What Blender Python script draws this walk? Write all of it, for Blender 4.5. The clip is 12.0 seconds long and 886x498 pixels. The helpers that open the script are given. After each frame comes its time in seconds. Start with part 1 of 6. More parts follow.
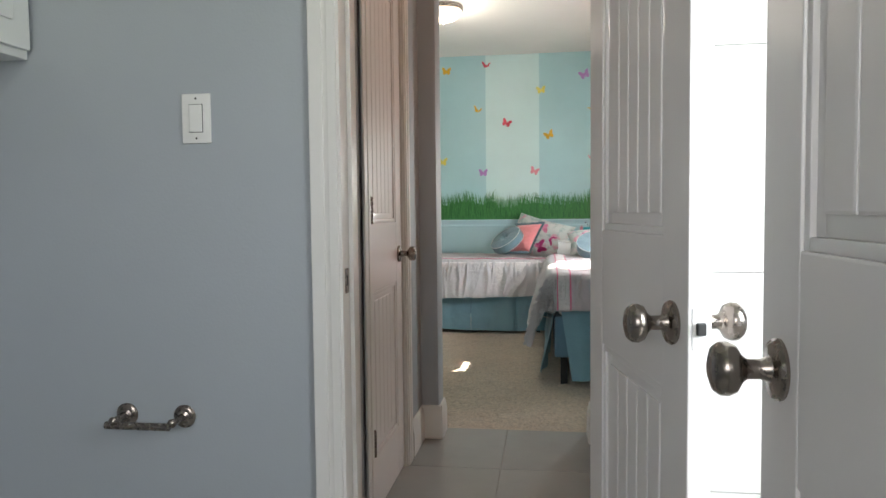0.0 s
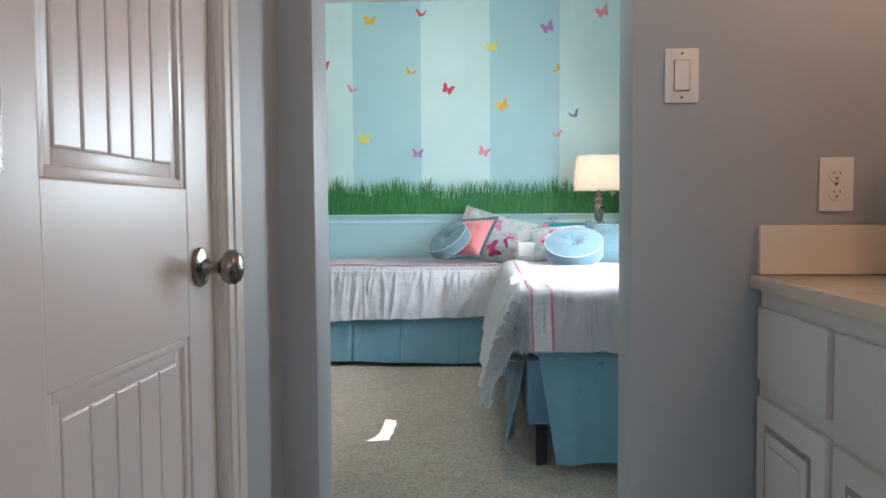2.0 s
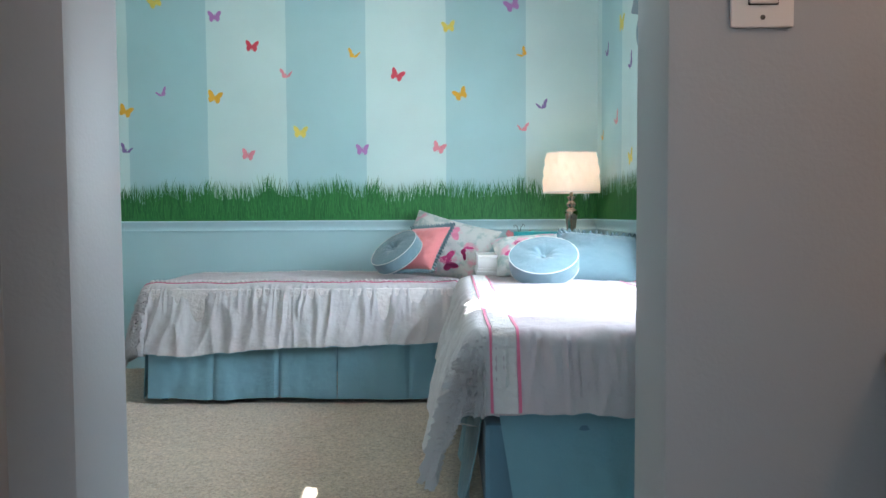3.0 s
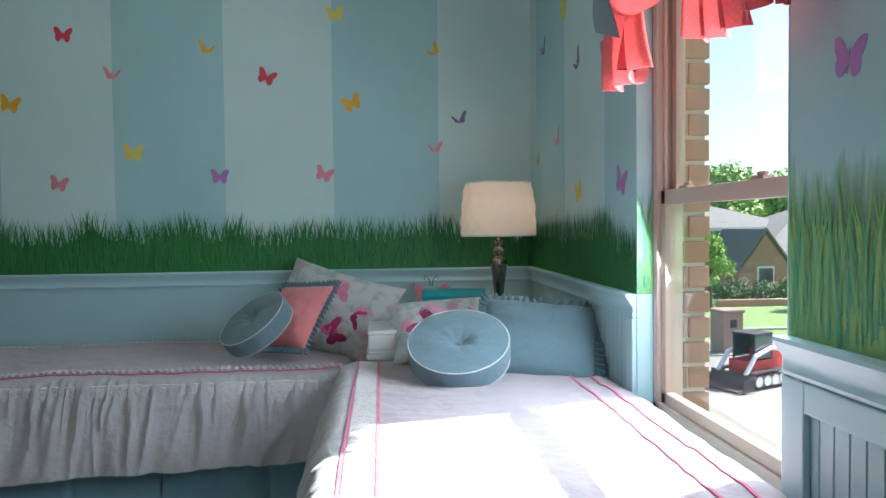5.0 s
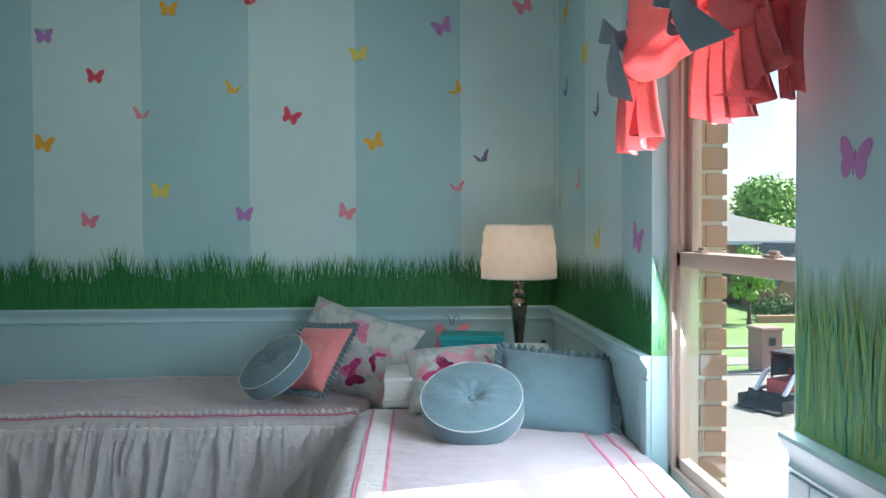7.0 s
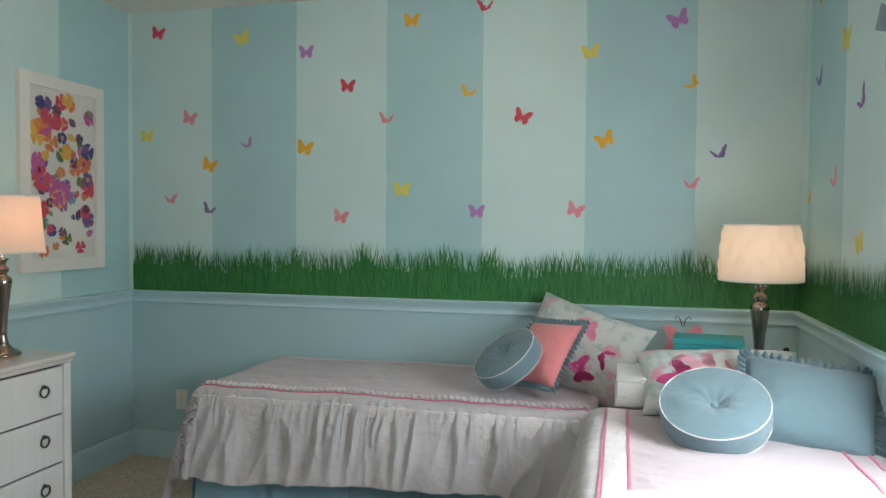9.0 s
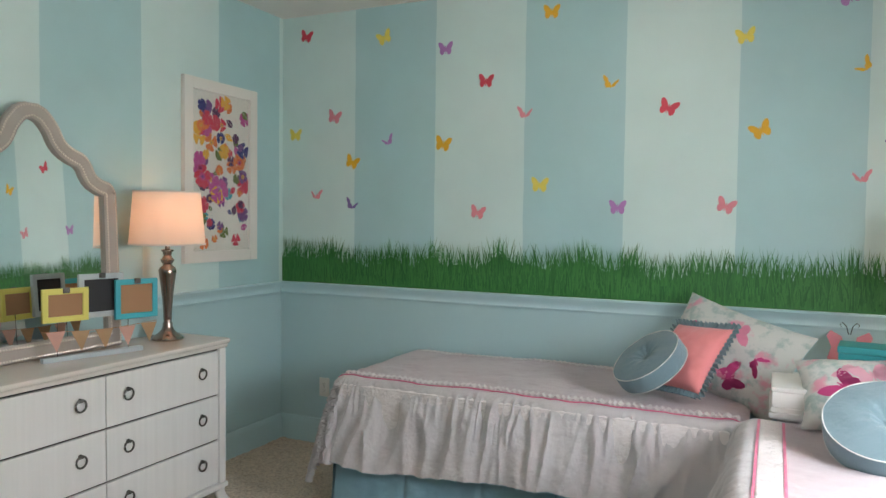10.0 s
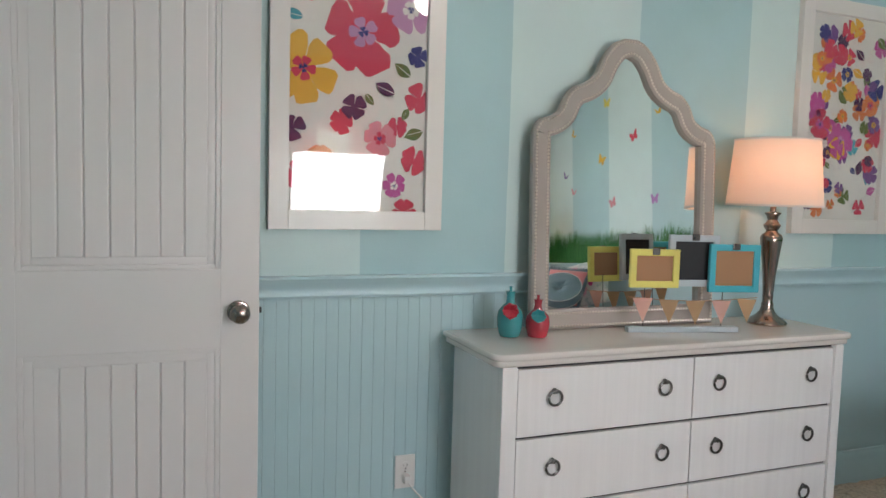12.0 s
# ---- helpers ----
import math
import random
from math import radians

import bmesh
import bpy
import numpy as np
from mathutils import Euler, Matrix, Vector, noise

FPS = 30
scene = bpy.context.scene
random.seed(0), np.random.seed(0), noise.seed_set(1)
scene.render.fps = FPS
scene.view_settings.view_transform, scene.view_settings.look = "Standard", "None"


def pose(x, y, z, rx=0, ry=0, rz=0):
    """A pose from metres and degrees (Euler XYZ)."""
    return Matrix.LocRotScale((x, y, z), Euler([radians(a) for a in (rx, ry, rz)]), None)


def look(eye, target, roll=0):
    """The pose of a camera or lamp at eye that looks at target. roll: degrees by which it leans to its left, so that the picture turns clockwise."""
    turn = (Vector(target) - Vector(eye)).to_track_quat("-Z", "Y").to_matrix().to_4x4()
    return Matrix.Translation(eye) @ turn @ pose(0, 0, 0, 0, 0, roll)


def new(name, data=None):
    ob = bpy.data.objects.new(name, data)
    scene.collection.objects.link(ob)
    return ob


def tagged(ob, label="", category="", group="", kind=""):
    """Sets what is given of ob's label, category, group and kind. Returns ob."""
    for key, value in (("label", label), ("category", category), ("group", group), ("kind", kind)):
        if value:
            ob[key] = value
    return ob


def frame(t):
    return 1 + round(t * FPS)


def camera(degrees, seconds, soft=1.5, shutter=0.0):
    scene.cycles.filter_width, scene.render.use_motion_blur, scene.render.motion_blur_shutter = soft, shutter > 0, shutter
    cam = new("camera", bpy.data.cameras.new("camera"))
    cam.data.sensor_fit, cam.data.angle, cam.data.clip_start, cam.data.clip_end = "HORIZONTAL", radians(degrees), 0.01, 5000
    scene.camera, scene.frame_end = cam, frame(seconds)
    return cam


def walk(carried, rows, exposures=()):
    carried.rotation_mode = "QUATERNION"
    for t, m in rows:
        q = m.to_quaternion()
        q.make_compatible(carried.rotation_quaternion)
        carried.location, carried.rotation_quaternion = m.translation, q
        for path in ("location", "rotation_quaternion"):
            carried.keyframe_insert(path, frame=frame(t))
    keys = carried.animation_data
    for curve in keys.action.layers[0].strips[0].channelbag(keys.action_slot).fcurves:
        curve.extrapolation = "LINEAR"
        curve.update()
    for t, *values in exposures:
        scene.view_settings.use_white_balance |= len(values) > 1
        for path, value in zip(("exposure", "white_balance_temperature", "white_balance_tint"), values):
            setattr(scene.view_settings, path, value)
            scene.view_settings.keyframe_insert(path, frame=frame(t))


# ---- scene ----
cam = camera(63.5, 12.0)
PATH = [
    (0, (-0.467, 1.498, 1.111), (-0.754, 3.474, 1.004), -0.6),
    (0.5, (-0.543, 1.909, 1.085), (-0.832, 3.885, 0.979), -0.4),
    (1, (-0.582, 2.345, 1.043), (-0.809, 4.329, 0.939), -0.5),
    (1.5, (-0.591, 2.772, 1.027), (-0.75, 4.763, 0.922), -0.4),
    (2, (-0.589, 3.188, 1.026), (-0.704, 5.182, 0.925), -0.4),
    (2.5, (-0.561, 3.568, 1.036), (-0.621, 5.565, 0.937), -0.4),
    (4.5, (-0.366, 4.976, 1.154), (-0.273, 6.973, 1.077), -0.4),
    (5, (-0.308, 5.144, 1.24), (-0.134, 7.135, 1.171), -0.7),
    (5.5, (-0.26, 5.213, 1.339), (-0.013, 7.197, 1.286), -0.7),
    (6, (-0.244, 5.146, 1.39), (-0.017, 7.133, 1.347), -0.5),
    (6.5, (-0.232, 5.15, 1.391), (-0.076, 7.144, 1.346), -0.3),
    (6.7, (-0.232, 5.15, 1.393), (-0.103, 7.145, 1.348), -0.3),
    (8.5, (-0.327, 5.085, 1.398), (-0.662, 7.056, 1.347), 0.4),
    (9, (-0.353, 5.072, 1.417), (-0.836, 7.011, 1.352), 0.4),
    (9.5, (-0.358, 5.09, 1.409), (-1.005, 6.981, 1.342), 0.7),
    (10, (-0.366, 5.109, 1.416), (-1.207, 6.922, 1.336), 0.7),
    (10.5, (-0.395, 5.138, 1.401), (-1.517, 6.792, 1.32), 0.9),
    (11, (-0.524, 5.157, 1.393), (-1.934, 6.572, 1.295), 1.5),
    (11.5, (-0.717, 5.258, 1.336), (-2.379, 6.364, 1.213), 1.7),
    (12, (-0.921, 5.464, 1.288), (-2.772, 6.206, 1.139), 1.6),
]
walk(cam, [(t, look(eye, target, roll)) for t, eye, target, roll in PATH],
     [(0, 2.35, 6900, 10), (1.0, 2.55, 6500, 8), (2.5, 2.8, 5800, 4), (4.5, 1.6, 5850, 4), (5.5, 1.45, 5800, 4), (6.7, 1.5, 5800, 3), (8.5, 1.95, 6200, 5), (9.5, 2.2, 6850, 9), (12, 2.35, 6750, 17)])

# ---- world and large lights ----
SUN_ELEV, SUN_DIR = radians(50), Vector((-1.0, -0.23, 0.0)).normalized()
world = bpy.data.worlds.new("sky")
scene.world = world
world.use_nodes = True
wn = world.node_tree
sky = wn.nodes.new("ShaderNodeTexSky")
sky.sky_type = 'NISHITA'
sky.sun_disc = False
sky.sun_elevation = SUN_ELEV
sky.sun_rotation = math.atan2(-SUN_DIR.x, -SUN_DIR.y)
sky.dust_density = 2.0
wn.links.new(sky.outputs[0], wn.nodes["Background"].inputs[0])
wn.nodes["Background"].inputs[1].default_value = 0.095

sun_data = bpy.data.lights.new("sun", 'SUN')
sun_data.energy, sun_data.angle, sun_data.color = 5.0, radians(0.6), (1.0, 0.95, 0.87)
sun = new("sun", sun_data)
way = Vector((SUN_DIR.x * math.cos(SUN_ELEV), SUN_DIR.y * math.cos(SUN_ELEV), -math.sin(SUN_ELEV)))
sun.rotation_mode = 'QUATERNION'
sun.rotation_quaternion = way.to_track_quat("-Z", "Y")


def area_light(name, eye, target, w, h, power, color):
    d = bpy.data.lights.new(name, 'AREA')
    d.shape, d.size, d.size_y, d.energy, d.color = 'RECTANGLE', w, h, power, color
    ob = new(name, d)
    ob.matrix_world = look(eye, target)
    return ob


def point_light(name, at, power, color, radius):
    d = bpy.data.lights.new(name, 'POINT')
    d.energy, d.color, d.shadow_soft_size = power, color, radius
    ob = new(name, d)
    ob.location = at
    return ob


# sky light through the bedroom window and the unseen bathroom window
area_light("window_daylight", (0.483, 6.89, 1.34), (-1.2, 6.89, 0.85), 0.78, 0.58, 6.5, (0.88, 0.945, 1.0))
# added fill behind the camera for the toilet-room wall; no such window known
area_light("entry_fill", (-0.95, -0.08, 1.7), (-1.1, 3.0, 1.1), 1.3, 0.9, 5.6, (0.94, 0.94, 0.95))
area_light("bath_window_daylight", (0.68, 2.0, 1.6), (-0.3, 2.6, 1.1), 0.7, 0.9, 8.5, (0.84, 0.93, 1.0))
# lamps: bedroom ceiling dome, two table lamps, the vanity bar
point_light("ceiling_bulb", (-1.25, 7.05, 2.5), 3.1, (1.0, 0.93, 0.84), 0.1)
point_light("corner_lamp_bulb", (0.25, 8.5, 1.31), 0.36, (1.0, 0.68, 0.45), 0.03)
point_light("dresser_lamp_bulb", (-3.03, 7.70, 1.42), 0.30, (1.0, 0.44, 0.22), 0.03)
point_light("vanity_bulb", (0.42, 4.2, 1.95), 1.9, (1.0, 0.56, 0.36), 0.06)

# ---- materials ----


def material(name):
    m = bpy.data.materials.new(name)
    m.use_nodes = True
    return m, m.node_tree.nodes, m.node_tree.links, m.node_tree.nodes["Principled BSDF"]


def ramp_mix(nodes, links, fac, a, b, blend='MIX'):
    mix = nodes.new("ShaderNodeMix")
    mix.data_type = 'RGBA'
    mix.blend_type = blend
    links.new(fac, mix.inputs[0])
    for slot, c in ((6, a), (7, b)):
        if isinstance(c, tuple):
            mix.inputs[slot].default_value = (*c, 1)
        else:
            links.new(c, mix.inputs[slot])
    return mix.outputs[2]


def coords(nodes):
    return nodes.new("ShaderNodeNewGeometry").outputs["Position"]


def noise_tex(nodes, links, scale, detail=4, rough=0.55, vec=None):
    n = nodes.new("ShaderNodeTexNoise")
    n.inputs["Scale"].default_value = scale
    n.inputs["Detail"].default_value = detail
    n.inputs["Roughness"].default_value = rough
    links.new(vec if vec is not None else nodes.new("ShaderNodeTexCoord").outputs["Object"], n.inputs["Vector"])
    return n.outputs["Fac"]


def bump(nodes, links, bsdf, height, strength, dist):
    b = nodes.new("ShaderNodeBump")
    b.inputs["Strength"].default_value = strength
    b.inputs["Distance"].default_value = dist
    links.new(height, b.inputs["Height"])
    links.new(b.outputs[0], bsdf.inputs["Normal"])
    return b


def shade(c, k):
    return tuple(min(1, v * k) for v in c)


def paint(name, c, rough=0.55, grain=220, depth=0.0006, vary=0.06, coat=0.0):
    """Painted surface: roller grain, faint large mottling."""
    m, n, l, b = material(name)
    big = noise_tex(n, l, 2.2, 3)
    l.new(ramp_mix(n, l, big, shade(c, 1 - vary), shade(c, 1 + vary)), b.inputs["Base Color"])
    bump(n, l, b, noise_tex(n, l, grain, 3), 0.35, depth)
    b.inputs["Roughness"].default_value = rough
    b.inputs["Coat Weight"].default_value = coat
    return m


def metal(name, c, rough=0.3):
    m, n, l, b = material(name)
    b.inputs["Base Color"].default_value = (*c, 1)
    b.inputs["Metallic"].default_value = 1
    f = noise_tex(n, l, 60, 4)
    mr = n.new("ShaderNodeMapRange")
    mr.inputs[3].default_value, mr.inputs[4].default_value = rough * 0.75, rough * 1.3
    l.new(f, mr.inputs[0])
    l.new(mr.outputs[0], b.inputs["Roughness"])
    return m


def n_value(n, v):
    k = n.new("ShaderNodeValue")
    k.outputs[0].default_value = v
    return k.outputs[0]


def quilted_cloth(name, c, through_light):
    """Quilted cotton: a small diamond stitch pattern raised on the cloth, some light comes through."""
    m, n, l, b = material(name)
    tc = n.new("ShaderNodeTexCoord")
    sep = n.new("ShaderNodeSeparateXYZ")
    l.new(tc.outputs["Object"], sep.inputs[0])
    waves = []
    for op in ('ADD', 'SUBTRACT'):
        a = n.new("ShaderNodeMath")
        a.operation = op
        l.new(sep.outputs["Y"], a.inputs[0])
        l.new(sep.outputs["Z"], a.inputs[1])
        k = n.new("ShaderNodeMath")
        k.operation = 'MULTIPLY'
        k.inputs[1].default_value = 190
        l.new(a.outputs[0], k.inputs[0])
        w = n.new("ShaderNodeMath")
        w.operation = 'SINE'
        l.new(k.outputs[0], w.inputs[0])
        ab = n.new("ShaderNodeMath")
        ab.operation = 'ABSOLUTE'
        l.new(w.outputs[0], ab.inputs[0])
        waves.append(ab.outputs[0])
    pr = n.new("ShaderNodeMath")
    pr.operation = 'MINIMUM'
    l.new(waves[0], pr.inputs[0])
    l.new(waves[1], pr.inputs[1])
    drift = ramp_mix(n, l, noise_tex(n, l, 5, 4), shade(c, 0.9), shade(c, 1.08))
    seam = ramp_mix(n, l, pr.outputs[0], (0.93, 0.91, 0.91), (1.02, 1.02, 1.02))
    col = ramp_mix(n, l, n_value(n, 1.0), drift, seam, 'MULTIPLY')
    l.new(col, b.inputs["Base Color"])
    b.inputs["Roughness"].default_value = 0.85
    b.inputs["Sheen Weight"].default_value = 0.3
    bp = bump(n, l, b, pr.outputs[0], 0.4, 0.0016)
    tr = n.new("ShaderNodeBsdfTranslucent")
    l.new(col, tr.inputs["Color"])
    l.new(bp.outputs[0], tr.inputs["Normal"])
    mx = n.new("ShaderNodeMixShader")
    mx.inputs[0].default_value = through_light
    l.new(b.outputs[0], mx.inputs[1])
    l.new(tr.outputs[0], mx.inputs[2])
    l.new(mx.outputs[0], n["Material Output"].inputs["Surface"])
    return m



def fabric(name, c, weave=900, translucent=0.0, c2=None, rough=0.9, blotch=9.0, wr=0.0):
    """Woven cloth: thread bump, soft colour drift, optional light coming through."""
    m, n, l, b = material(name)
    col = ramp_mix(n, l, noise_tex(n, l, blotch, 4), shade(c, 0.92), c2 if c2 else shade(c, 1.07))
    l.new(col, b.inputs["Base Color"])
    b.inputs["Roughness"].default_value = rough
    b.inputs["Sheen Weight"].default_value = 0.25
    if wr:
        ad = n.new("ShaderNodeMath")
        ad.operation = 'MULTIPLY_ADD'
        l.new(noise_tex(n, l, weave, 2), ad.inputs[0])
        ad.inputs[1].default_value = 0.08
        l.new(noise_tex(n, l, wr, 5, 0.6), ad.inputs[2])
        bump(n, l, b, ad.outputs[0], 0.6, 0.02)
    else:
        bump(n, l, b, noise_tex(n, l, weave, 2), 0.35, 0.0012)
    if translucent:
        t = n.new("ShaderNodeBsdfTranslucent")
        l.new(col, t.inputs[0])
        mx = n.new("ShaderNodeMixShader")
        mx.inputs[0].default_value = translucent
        l.new(b.outputs[0], mx.inputs[1])
        l.new(t.outputs[0], mx.inputs[2])
        l.new(mx.outputs[0], n["Material Output"].inputs[0])
    return m


def stripes(name, axis, offset, width, a, b2):
    """Broad hand-rolled vertical stripes of two paints."""
    m, n, l, b = material(name)
    sep = n.new("ShaderNodeSeparateXYZ")
    pos = coords(n)
    l.new(pos, sep.inputs[0])
    wob = n.new("ShaderNodeMath")
    wob.operation = 'MULTIPLY_ADD'
    l.new(noise_tex(n, l, 3.0, 5, 0.6, pos), wob.inputs[0])
    wob.inputs[1].default_value = 0.014
    l.new(sep.outputs[axis], wob.inputs[2])
    k = n.new("ShaderNodeMath")
    k.operation = 'MULTIPLY_ADD'
    l.new(wob.outputs[0], k.inputs[0])
    k.inputs[1].default_value, k.inputs[2].default_value = 1 / (2 * width), -(offset + 0.007) / (2 * width) + 40
    fr = n.new("ShaderNodeMath")
    fr.operation = 'FRACT'
    l.new(k.outputs[0], fr.inputs[0])
    gt = n.new("ShaderNodeMath")
    gt.operation = 'GREATER_THAN'
    gt.inputs[1].default_value = 0.5
    l.new(fr.outputs[0], gt.inputs[0])
    col = ramp_mix(n, l, gt.outputs[0], a, b2)
    mot = noise_tex(n, l, 2.4, 4, 0.55, pos)
    mr = n.new("ShaderNodeMapRange")
    mr.inputs[3].default_value, mr.inputs[4].default_value = 0.9, 1.1
    l.new(mot, mr.inputs[0])
    hsv = n.new("ShaderNodeHueSaturation")
    l.new(mr.outputs[0], hsv.inputs["Value"])
    l.new(col, hsv.inputs["Color"])
    l.new(hsv.outputs[0], b.inputs["Base Color"])
    b.inputs["Roughness"].default_value = 0.5
    bump(n, l, b, noise_tex(n, l, 140, 4, 0.6, pos), 0.35, 0.0012)
    return m


LIGHT_STRIPE, DARK_STRIPE = (0.57, 0.735, 0.735), (0.395, 0.605, 0.64)
M_back = stripes("mural_paint_back", 0, -1.08, 0.54, LIGHT_STRIPE, DARK_STRIPE)
M_left = stripes("mural_paint_left", 1, 7.725, 0.544, LIGHT_STRIPE, DARK_STRIPE)
M_right = stripes("mural_paint_right", 1, 7.62, 0.55, shade(LIGHT_STRIPE, 1), DARK_STRIPE)
M_wains = paint("wainscot_paint", (0.43, 0.62, 0.66), 0.38)
M_trimteal = paint("teal_trim_paint", (0.48, 0.68, 0.73), 0.32)
M_bath = paint("bath_wall_paint", (0.40, 0.43, 0.46), 0.5, 160, 0.0012)
M_white = paint("white_trim_paint", (0.76, 0.74, 0.71), 0.28, 300, 0.0004, 0.03)
M_doorw = paint("white_door_paint", (0.77, 0.74, 0.73), 0.3, 260, 0.0005, 0.03)
M_ceil = paint("ceiling_paint", (0.74, 0.73, 0.70), 0.8, 90, 0.003)
M_plate = paint("white_plastic", (0.80, 0.79, 0.77), 0.3, 400, 0.0001, 0.02)
M_dark = paint("dark_slot", (0.02, 0.02, 0.02), 0.6)
M_nickel = metal("brushed_nickel", (0.30, 0.26, 0.23), 0.26)
M_pewter = metal("pewter_lamp", (0.36, 0.29, 0.25), 0.17)
M_chrome = metal("ring_pull_metal", (0.13, 0.125, 0.12), 0.28)
M_vanity = paint("vanity_white", (0.74, 0.75, 0.73), 0.35, 300, 0.0004, 0.03)
M_counter = paint("cultured_marble", (0.80, 0.72, 0.60), 0.15, 30, 0.0002, 0.05, 0.4)
M_vinyl = paint("almond_vinyl", (0.52, 0.41, 0.35), 0.35, 300, 0.0003, 0.03)
M_blue = fabric("dusty_blue_cotton", (0.15, 0.235, 0.275), blotch=5, wr=11)
M_skirt = fabric("teal_skirt_cotton", (0.19, 0.345, 0.42), blotch=4, wr=9)
M_spring = fabric("box_spring_cloth", (0.12, 0.22, 0.30), blotch=5)
M_coral = fabric("coral_cotton", (0.78, 0.26, 0.27), blotch=6)
M_duvet = fabric("pale_duvet_cotton", (0.49, 0.475, 0.495), 700, c2=(0.55, 0.525, 0.54), blotch=7, wr=14)
M_duvet2 = fabric("pink_duvet_cotton", (0.53, 0.45, 0.48), 700, c2=(0.58, 0.50, 0.53), blotch=7, wr=14)
M_pinktrim = fabric("pink_piping", (0.72, 0.17, 0.30))
M_ruffle = fabric("white_ruffle", (0.70, 0.66, 0.66), wr=40)
M_piping = fabric("white_piping", (0.66, 0.67, 0.66))
M_val = quilted_cloth("coral_valance", (0.88, 0.33, 0.34), 0.62)
M_bow = fabric("blue_bow", (0.25, 0.36, 0.42), 700, 0.15)
M_teal = paint("teal_gloss", (0.03, 0.30, 0.33), 0.35)
M_tealf = paint("turquoise_frame", (0.04, 0.42, 0.52), 0.4)
M_yellow = paint("yellow_frame", (0.72, 0.66, 0.16), 0.45)
M_greyf = paint("grey_frame", (0.45, 0.52, 0.56), 0.45)
M_kraft = paint("kraft_board", (0.40, 0.22, 0.12), 0.85)
M_black = paint("black_board", (0.012, 0.013, 0.018), 0.6)
M_red = paint("red_glaze", (0.42, 0.03, 0.05), 0.12, coat=0.6)
M_vteal = paint("teal_glaze", (0.04, 0.28, 0.30), 0.12, coat=0.6)
M_linen = fabric("taupe_linen", (0.42, 0.38, 0.35), 600, blotch=12)
M_grass_out = paint("lawn", (0.16, 0.24, 0.07), 0.95, 40, 0.02, 0.5)
M_concrete = paint("driveway_concrete", (0.23, 0.21, 0.18), 0.9, 20, 0.003, 0.12)
M_roof = paint("shingle_roof", (0.17, 0.16, 0.15), 0.9, 30, 0.01, 0.2)
M_road = paint("street_asphalt", (0.22, 0.21, 0.20), 0.95, 30, 0.003, 0.15)
M_mortar = paint("mortar", (0.52, 0.47, 0.40), 0.95, 80, 0.004)
M_rubber = paint("black_rubber", (0.02, 0.02, 0.02), 0.8)
M_lred = paint("loader_red", (0.50, 0.03, 0.03), 0.4)
M_lwhite = paint("loader_white", (0.7, 0.7, 0.7), 0.4)


def dresser_paint():
    """White finish with soft vertical brushed streaks."""
    m, n, l, b = material("dresser_white")
    tc = n.new("ShaderNodeTexCoord")
    mp = n.new("ShaderNodeMapping")
    mp.inputs["Scale"].default_value = (14, 14, 0.5)
    l.new(tc.outputs["Object"], mp.inputs[0])
    f = noise_tex(n, l, 2.5, 5, 0.6, mp.outputs[0])
    l.new(ramp_mix(n, l, f, (0.72, 0.72, 0.72), (0.86, 0.86, 0.86)), b.inputs["Base Color"])
    b.inputs["Roughness"].default_value = 0.33
    bump(n, l, b, f, 0.2, 0.0015)
    return m


M_dresser = dresser_paint()
M_dtop = paint("dresser_top_finish", (0.74, 0.70, 0.66), 0.2, 200, 0.0003, 0.06, 0.3)


def carpet_material():
    m, n, l, b = material("beige_carpet")
    fine = noise_tex(n, l, 70, 4, 0.75)
    mid = noise_tex(n, l, 24, 5, 0.8)
    big = noise_tex(n, l, 2.5, 3)
    rm = n.new("ShaderNodeMapRange")
    rm.inputs[1].default_value, rm.inputs[2].default_value = 0.28, 0.72
    l.new(mid, rm.inputs[0])
    c1 = ramp_mix(n, l, rm.outputs[0], (0.52, 0.43, 0.335), (0.70, 0.60, 0.485))
    rf = n.new("ShaderNodeMapRange")
    rf.inputs[1].default_value, rf.inputs[2].default_value = 0.32, 0.68
    l.new(fine, rf.inputs[0])
    c2 = ramp_mix(n, l, rf.outputs[0], (0.42, 0.39, 0.36), (1.2, 1.18, 1.15))
    c3 = ramp_mix(n, l, n_value(n, 0.85), c1, c2, 'MULTIPLY')
    c4 = ramp_mix(n, l, big, (0.82, 0.82, 0.82), (1.12, 1.1, 1.08))
    l.new(ramp_mix(n, l, n_value(n, 1.0), c3, c4, 'MULTIPLY'), b.inputs["Base Color"])
    b.inputs["Roughness"].default_value = 1.0
    b.inputs["Sheen Weight"].default_value = 0.3
    bump(n, l, b, fine, 0.7, 0.010)
    return m



M_carpet = carpet_material()


def tile_material(name, c, rough):
    m, n, l, b = material(name)
    info = n.new("ShaderNodeObjectInfo")
    f = noise_tex(n, l, 5, 6, 0.6)
    base = ramp_mix(n, l, f, shade(c, 0.85), shade(c, 1.15))
    rnd = ramp_mix(n, l, info.outputs["Random"], (0.92, 0.92, 0.92), (1.06, 1.06, 1.06))
    l.new(ramp_mix(n, l, n_value(n, 1.0), base, rnd, 'MULTIPLY'), b.inputs["Base Color"])
    b.inputs["Roughness"].default_value = rough
    bump(n, l, b, noise_tex(n, l, 90, 4), 0.3, 0.0008)
    return m


M_tile = tile_material("grey_floor_tile", (0.31, 0.32, 0.31), 0.45)
M_brick = tile_material("weathered_brick", (0.40, 0.24, 0.17), 0.95)
M_stone = tile_material("house_brick", (0.30, 0.20, 0.16), 0.95)
M_wtile = tile_material("white_wall_tile", (0.78, 0.77, 0.75), 0.18)
M_grout = paint("grout", (0.36, 0.36, 0.34), 0.9)


